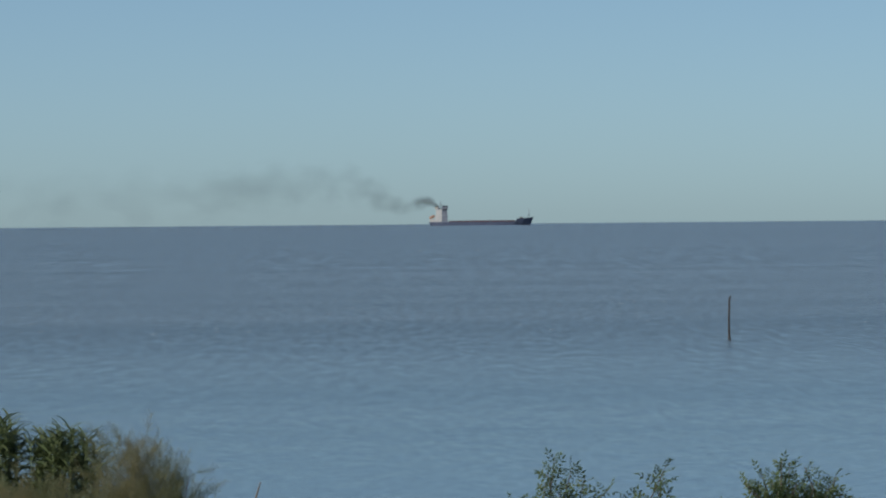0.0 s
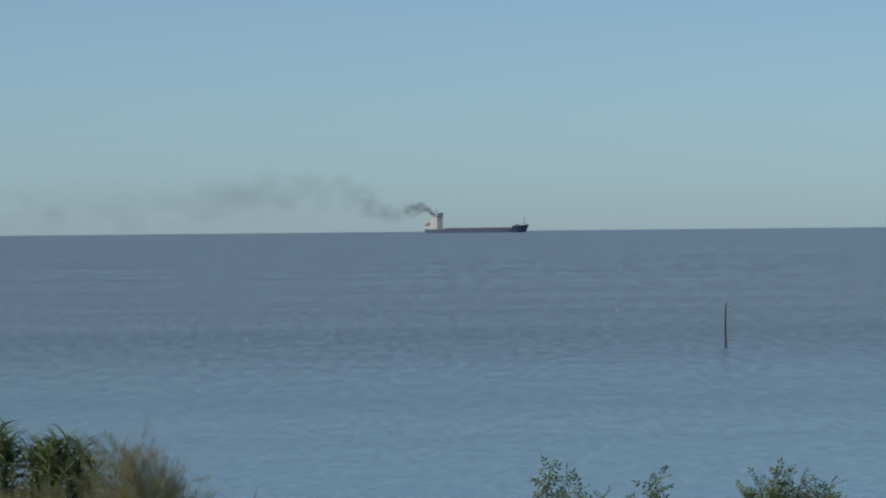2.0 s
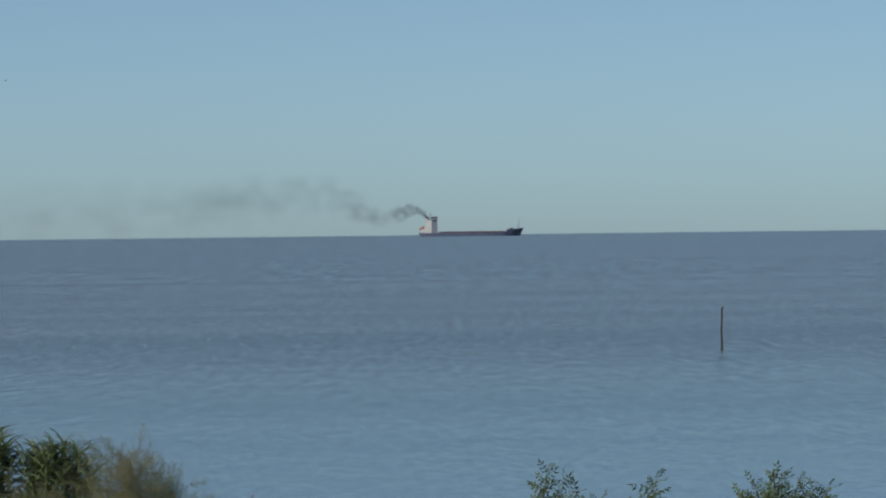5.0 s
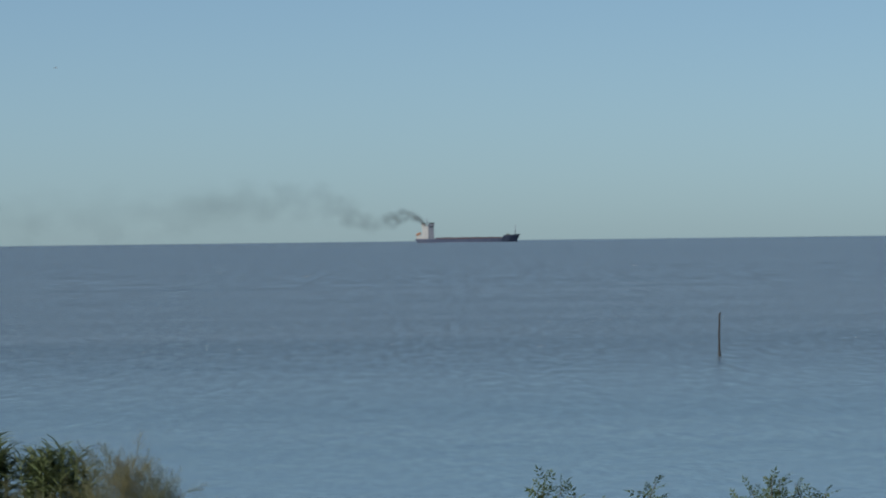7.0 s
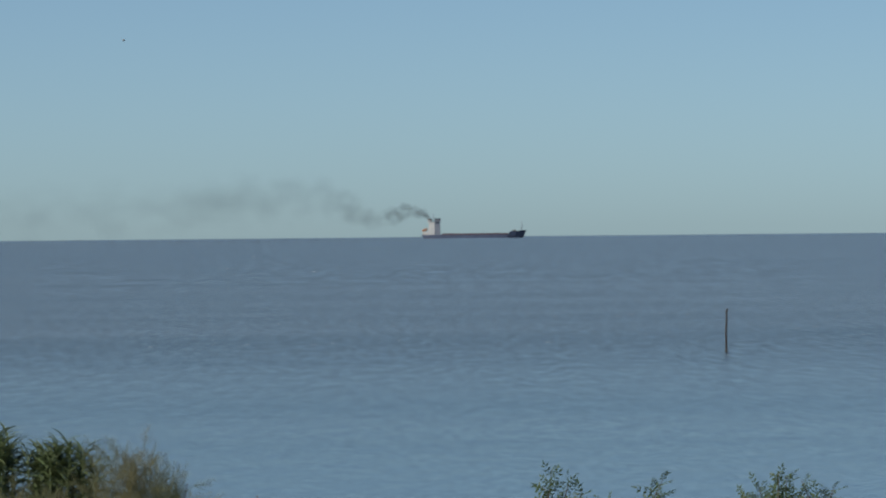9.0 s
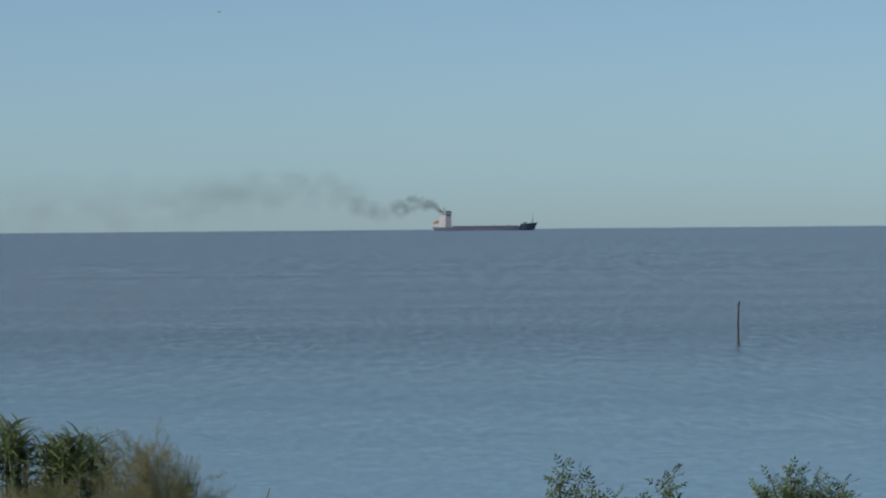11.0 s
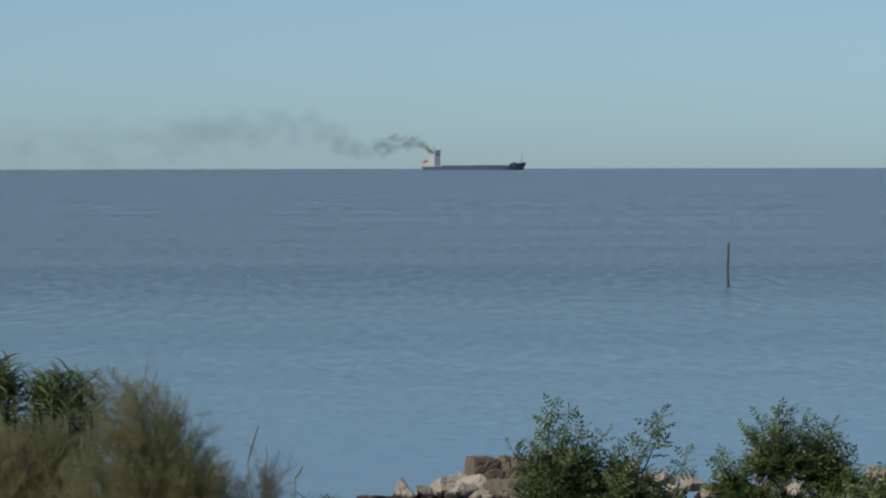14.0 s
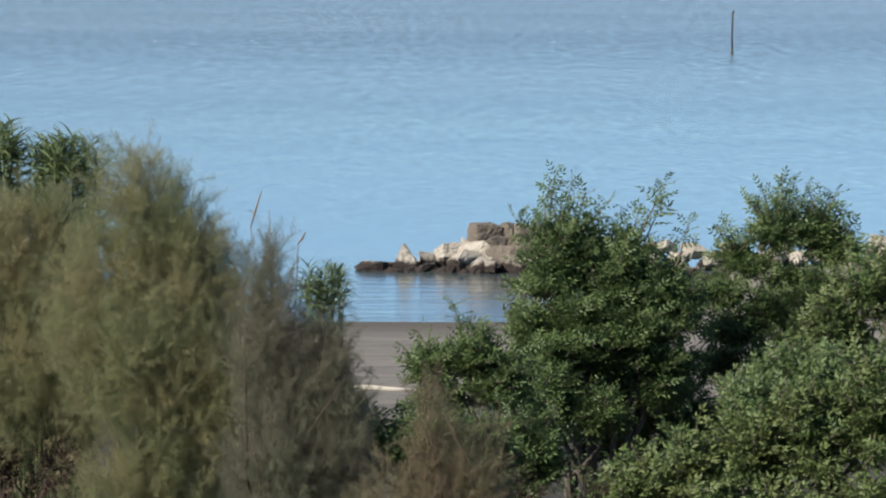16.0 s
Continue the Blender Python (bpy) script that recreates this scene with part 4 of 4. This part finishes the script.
    # elders
    leafy_shrub("elder", 1.5, 50, ((1.12, 50, 4.25, 0.48, 0.5, 0.55), (1.65, 50, 4.05, 0.58, 0.5, 0.58), (2.15, 50, 3.9, 0.40, 0.45, 0.5), (0.95, 49.9, 3.6, 0.48, 0.5, 0.6), (1.5, 49.9, 3.4, 0.7, 0.6, 0.7),
                (2.1, 49.9, 3.3, 0.5, 0.5, 0.7), (0.95, 49.8, 3.0, 0.5, 0.5, 0.5), (1.8, 50.6, 2.6, 0.8, 0.4, 0.7), (2.4, 50.6, 2.5, 0.5, 0.4, 0.6), (1.0, 49.6, 3.0, 0.4, 0.6, 0.6), (1.5, 49.4, 2.75, 0.40, 0.3, 0.32), (2.0, 50.5, 2.9, 0.7, 0.4, 0.6), (1.25, 49.8, 3.65, 0.7, 0.5, 0.4), (1.9, 49.8, 3.6, 0.6, 0.5, 0.4)),
                1700, COMPOUND, ELDER, "leafy dark green elder shrub behind the beach", [(1.08, 50, 5.12), (1.0, 50, 4.95), (1.25, 50, 5.0), (1.38, 50, 4.92), (0.98, 50, 4.86), (1.62, 50, 4.8), (0.70, 50, 4.68), (0.66, 50, 4.66), (2.18, 50, 5.02), (2.16, 50, 4.86), (2.4, 50, 4.62), (1.9, 50, 4.7), (1.75, 50, 4.72)], 12, 0.36)
    leafy_shrub("elder", 3.2, 51.5, ((3.38, 51.5, 4.5, 0.44, 0.4, 0.42), (3.0, 51.5, 4.2, 0.45, 0.4, 0.36), (3.8, 51.5, 4.45, 0.28, 0.3, 0.36), (3.5, 51.5, 4.0, 0.5, 0.4, 0.42), (2.8, 51.4, 3.85, 0.35, 0.3, 0.32), (3.55, 51.2, 3.2, 0.55, 0.4, 0.6), (2.95, 51.0, 2.7, 0.7, 0.5, 0.45), (3.8, 51, 2.8, 0.6, 0.5, 0.6), (3.3, 51, 3.2, 0.5, 0.5, 0.45), (2.75, 51, 3.25, 0.42, 0.4, 0.42), (3.75, 51.3, 3.9, 0.35, 0.3, 0.4), (3.3, 51.3, 3.75, 0.5, 0.4, 0.5), (2.9, 51.2, 3.5, 0.4, 0.4, 0.4), (3.6, 51.2, 3.5, 0.4, 0.4, 0.5), (4.0, 51.4, 4.3, 0.25, 0.3, 0.4)),
                820, COMPOUND, ELDER, "sparse elder shrub with bare branches showing", [(3.42, 51.5, 5.0), (3.2, 51.5, 4.88), (3.65, 51.5, 4.92), (3.5, 51.5, 4.95), (3.05, 51.5, 4.75), (3.9, 51.5, 4.72), (3.98, 51.5, 4.84), (2.75, 51.5, 4.5)], 11, 0.32, 0.95, None, 0.85)
    leafy_shrub("elder", 4.4, 49, ((4.2, 49, 4.05, 0.36, 0.5, 0.5), (3.85, 49, 3.75, 0.38, 0.5, 0.5), (4.7, 49, 4.15, 0.5, 0.5, 0.6), (3.6, 49, 3.4, 0.35, 0.5, 0.5), (3.7, 49, 2.9, 0.5, 0.4, 0.5), (4.3, 48.8, 2.9, 0.6, 0.5, 0.6)),
                820, SMALL_COMPOUND, BRAMBLE, "rounded mid-green shrub at the edge of the thicket", [], 10, 0.32, 1.3)
    leafy_shrub("elder", 0.3, 47.5, ((0.45, 47.5, 3.3, 0.42, 0.4, 0.36), (-0.12, 47.5, 3.38, 0.30, 0.4, 0.28), (0.22, 47.5, 3.5, 0.28, 0.4, 0.28), (-0.05, 47.5, 3.15, 0.38, 0.4, 0.35), (0.4, 47.3, 2.75, 0.6, 0.5, 0.5), (-0.3, 47.4, 2.6, 0.4, 0.4, 0.5), (0.8, 47.3, 2.6, 0.5, 0.5, 0.5)),
                520, COMPOUND, ELDER, "low dark elder with young upright shoots", [(0.05, 47.5, 3.98), (0.10, 47.5, 3.85), (-0.28, 47.5, 3.72), (-0.15, 47.5, 3.72), (0.3, 47.5, 3.75), (0.33, 47.5, 3.70), (-0.40, 47.5, 3.55)], 9, 0.34, 0.95)
    # bramble bank in front
    leafy_shrub("bramble_thicket", 2.8, 40, ((1.55, 40, 3.05, 0.36, 0.5, 0.34), (2.0, 40, 3.2, 0.42, 0.5, 0.42), (2.45, 40, 3.4, 0.42, 0.5, 0.44), (2.9, 40, 3.55, 0.42, 0.5, 0.52), (3.4, 40, 3.7, 0.5, 0.5, 0.58), (3.9, 40, 3.8, 0.5, 0.5, 0.6), (2.6, 39.5, 2.8, 0.9, 0.5, 0.5), (3.5, 39.5, 2.9, 0.8, 0.5, 0.6), (1.5, 39.7, 2.6, 0.6, 0.5, 0.4)),
                1400, SMALL_COMPOUND, BRAMBLE, "bright green bramble thicket on the bank", [(1.35 + 0.13 * k, 40.2, 3.3 + 0.055 * k + rng.normal(0, 0.04)) for k in range(8)], 10, 0.30, 1.35)
    leafy_shrub("bramble_thicket", 1.1, 43, ((0.3, 43.5, 2.45, 0.4, 0.5, 0.3), (2.2, 46.5, 2.3, 0.6, 0.4, 0.4), (2.75, 45, 3.3, 0.5, 0.5, 0.35), (3.2, 45.5, 3.45, 0.5, 0.5, 0.4), (-0.75, 43, 3.05, 0.4, 0.4, 0.45), (-0.2, 43, 3.05, 0.45, 0.4, 0.45), (0.3, 43, 3.0, 0.4, 0.4, 0.45)),
                760, SMALL_COMPOUND, ELDER, "dark shaded bramble under the elders", [], 9, 0.32, 1.3)


build_shrubs()


# ---------------------------------------------------------------- insect
def build_insect():
    bug = tagged(new("flying_insect"), "small dark insect flying past over the bank", "insect")
    v, f = tube([(-0.006, 0, 0), (-0.003, 0, 0.0006), (0.001, 0, 0.0004), (0.004, 0, 0.0005), (0.0055, 0, 0)], (0.0008, 0.0020, 0.0014, 0.0019, 0.0006), 8)
    mesh_ob("body", v, f, BUG, True, bug)
    for s in (-1, 1):
        mesh_ob("wing", [(0.002, 0, 0.001), (-0.001, s * 0.006, 0.004), (-0.005, s * 0.005, 0.004), (-0.001, 0, 0.0012), (0, s * 0.003, 0.0028)], [(0, 1, 4), (1, 2, 4), (2, 3, 4), (3, 0, 4)], BUG, False, bug)
    bug.scale = (0.6, 0.6, 0.6)
    return bug


bug = build_insect()


# ---------------------------------------------------------------- gull
def build_gull():
    gull = tagged(new("gull"), "grey gull flapping low over the sea", "bird")
    v, f = tube([(-0.24, 0, 0), (-0.12, 0, 0.0), (0.02, 0, 0.0), (0.14, 0, 0.01), (0.20, 0, 0.03), (0.27, 0, 0.02)], (0.015, 0.06, 0.075, 0.05, 0.04, 0.008), 10)
    mesh_ob("body", v, f, GULL, True, gull)
    mesh_ob("tail", [(-0.18, -0.03, 0), (-0.18, 0.03, 0), (-0.34, 0.07, 0), (-0.34, -0.07, 0), (-0.2, 0, 0.015), (-0.33, 0, 0.012)], [(0, 4, 5, 3), (4, 1, 2, 5), (0, 3, 2, 1)], GULL, False, gull)
    wings = []
    for s in (-1, 1):
        top = [(0.10, 0, 0.02), (0.14, s * 0.22, 0.07), (0.06, s * 0.42, 0.05), (-0.04, s * 0.58, 0.02), (-0.06, s * 0.36, 0.04), (-0.04, s * 0.20, 0.06), (-0.08, 0, 0.02)]
        verts = top + [(x, y, z - 0.012) for x, y, z in top]
        n = len(top)
        faces = [(0, 1, 5, 6), (1, 2, 4, 5), (2, 3, 4), (n, n + 6, n + 5, n + 1), (n + 1, n + 5, n + 4, n + 2), (n + 2, n + 4, n + 3)]
        faces += [(i, (i + 1) % n, (i + 1) % n + n, i + n) for i in range(n)]
        wings.append(mesh_ob("wing", verts, faces, GULL, False, gull))
    return gull, wings


gull, gull_wings = build_gull()


# ---------------------------------------------------------------- what moves
def motions():
    # the gull rises away over the sea, beating its wings
    way = ((0.0, -89.0, 23.5), (6.3, -62.2, 33.4), (7.6, -56.8, 35.3), (8.7, -51.5, 37.2), (10.8, -37.8, 40.7), (11.3, -34.7, 41.5), (16.0, -5.0, 49.0))
    walk(gull, [(t, pose(x, 800.0, z, 8, -10, 20)) for t, x, z in way])
    for wing, s in zip(gull_wings, (-1, 1)):
        walk(wing, [(k * 0.1, pose(0, 0, 0, s * (6 + 30 * math.sin(k * 1.7)), 0, 0)) for k in range(161)])
    walk(ship, [(t, pose(ship_x(t), SHIP_Y, 0)) for t in (0.0, 16.0)])
    for ob, rows in PUFFS:
        walk(ob, rows)
    # a straight flight across the view about 12.4 s
    walk(bug, [(t, pose(0.20 + 2.85 * (t - 12.36), 8.0, 7.606 - 0.33 * (t - 12.36))) for t in (0.0, 10.0, 12.0, 12.36, 12.8, 16.0)])


motions()
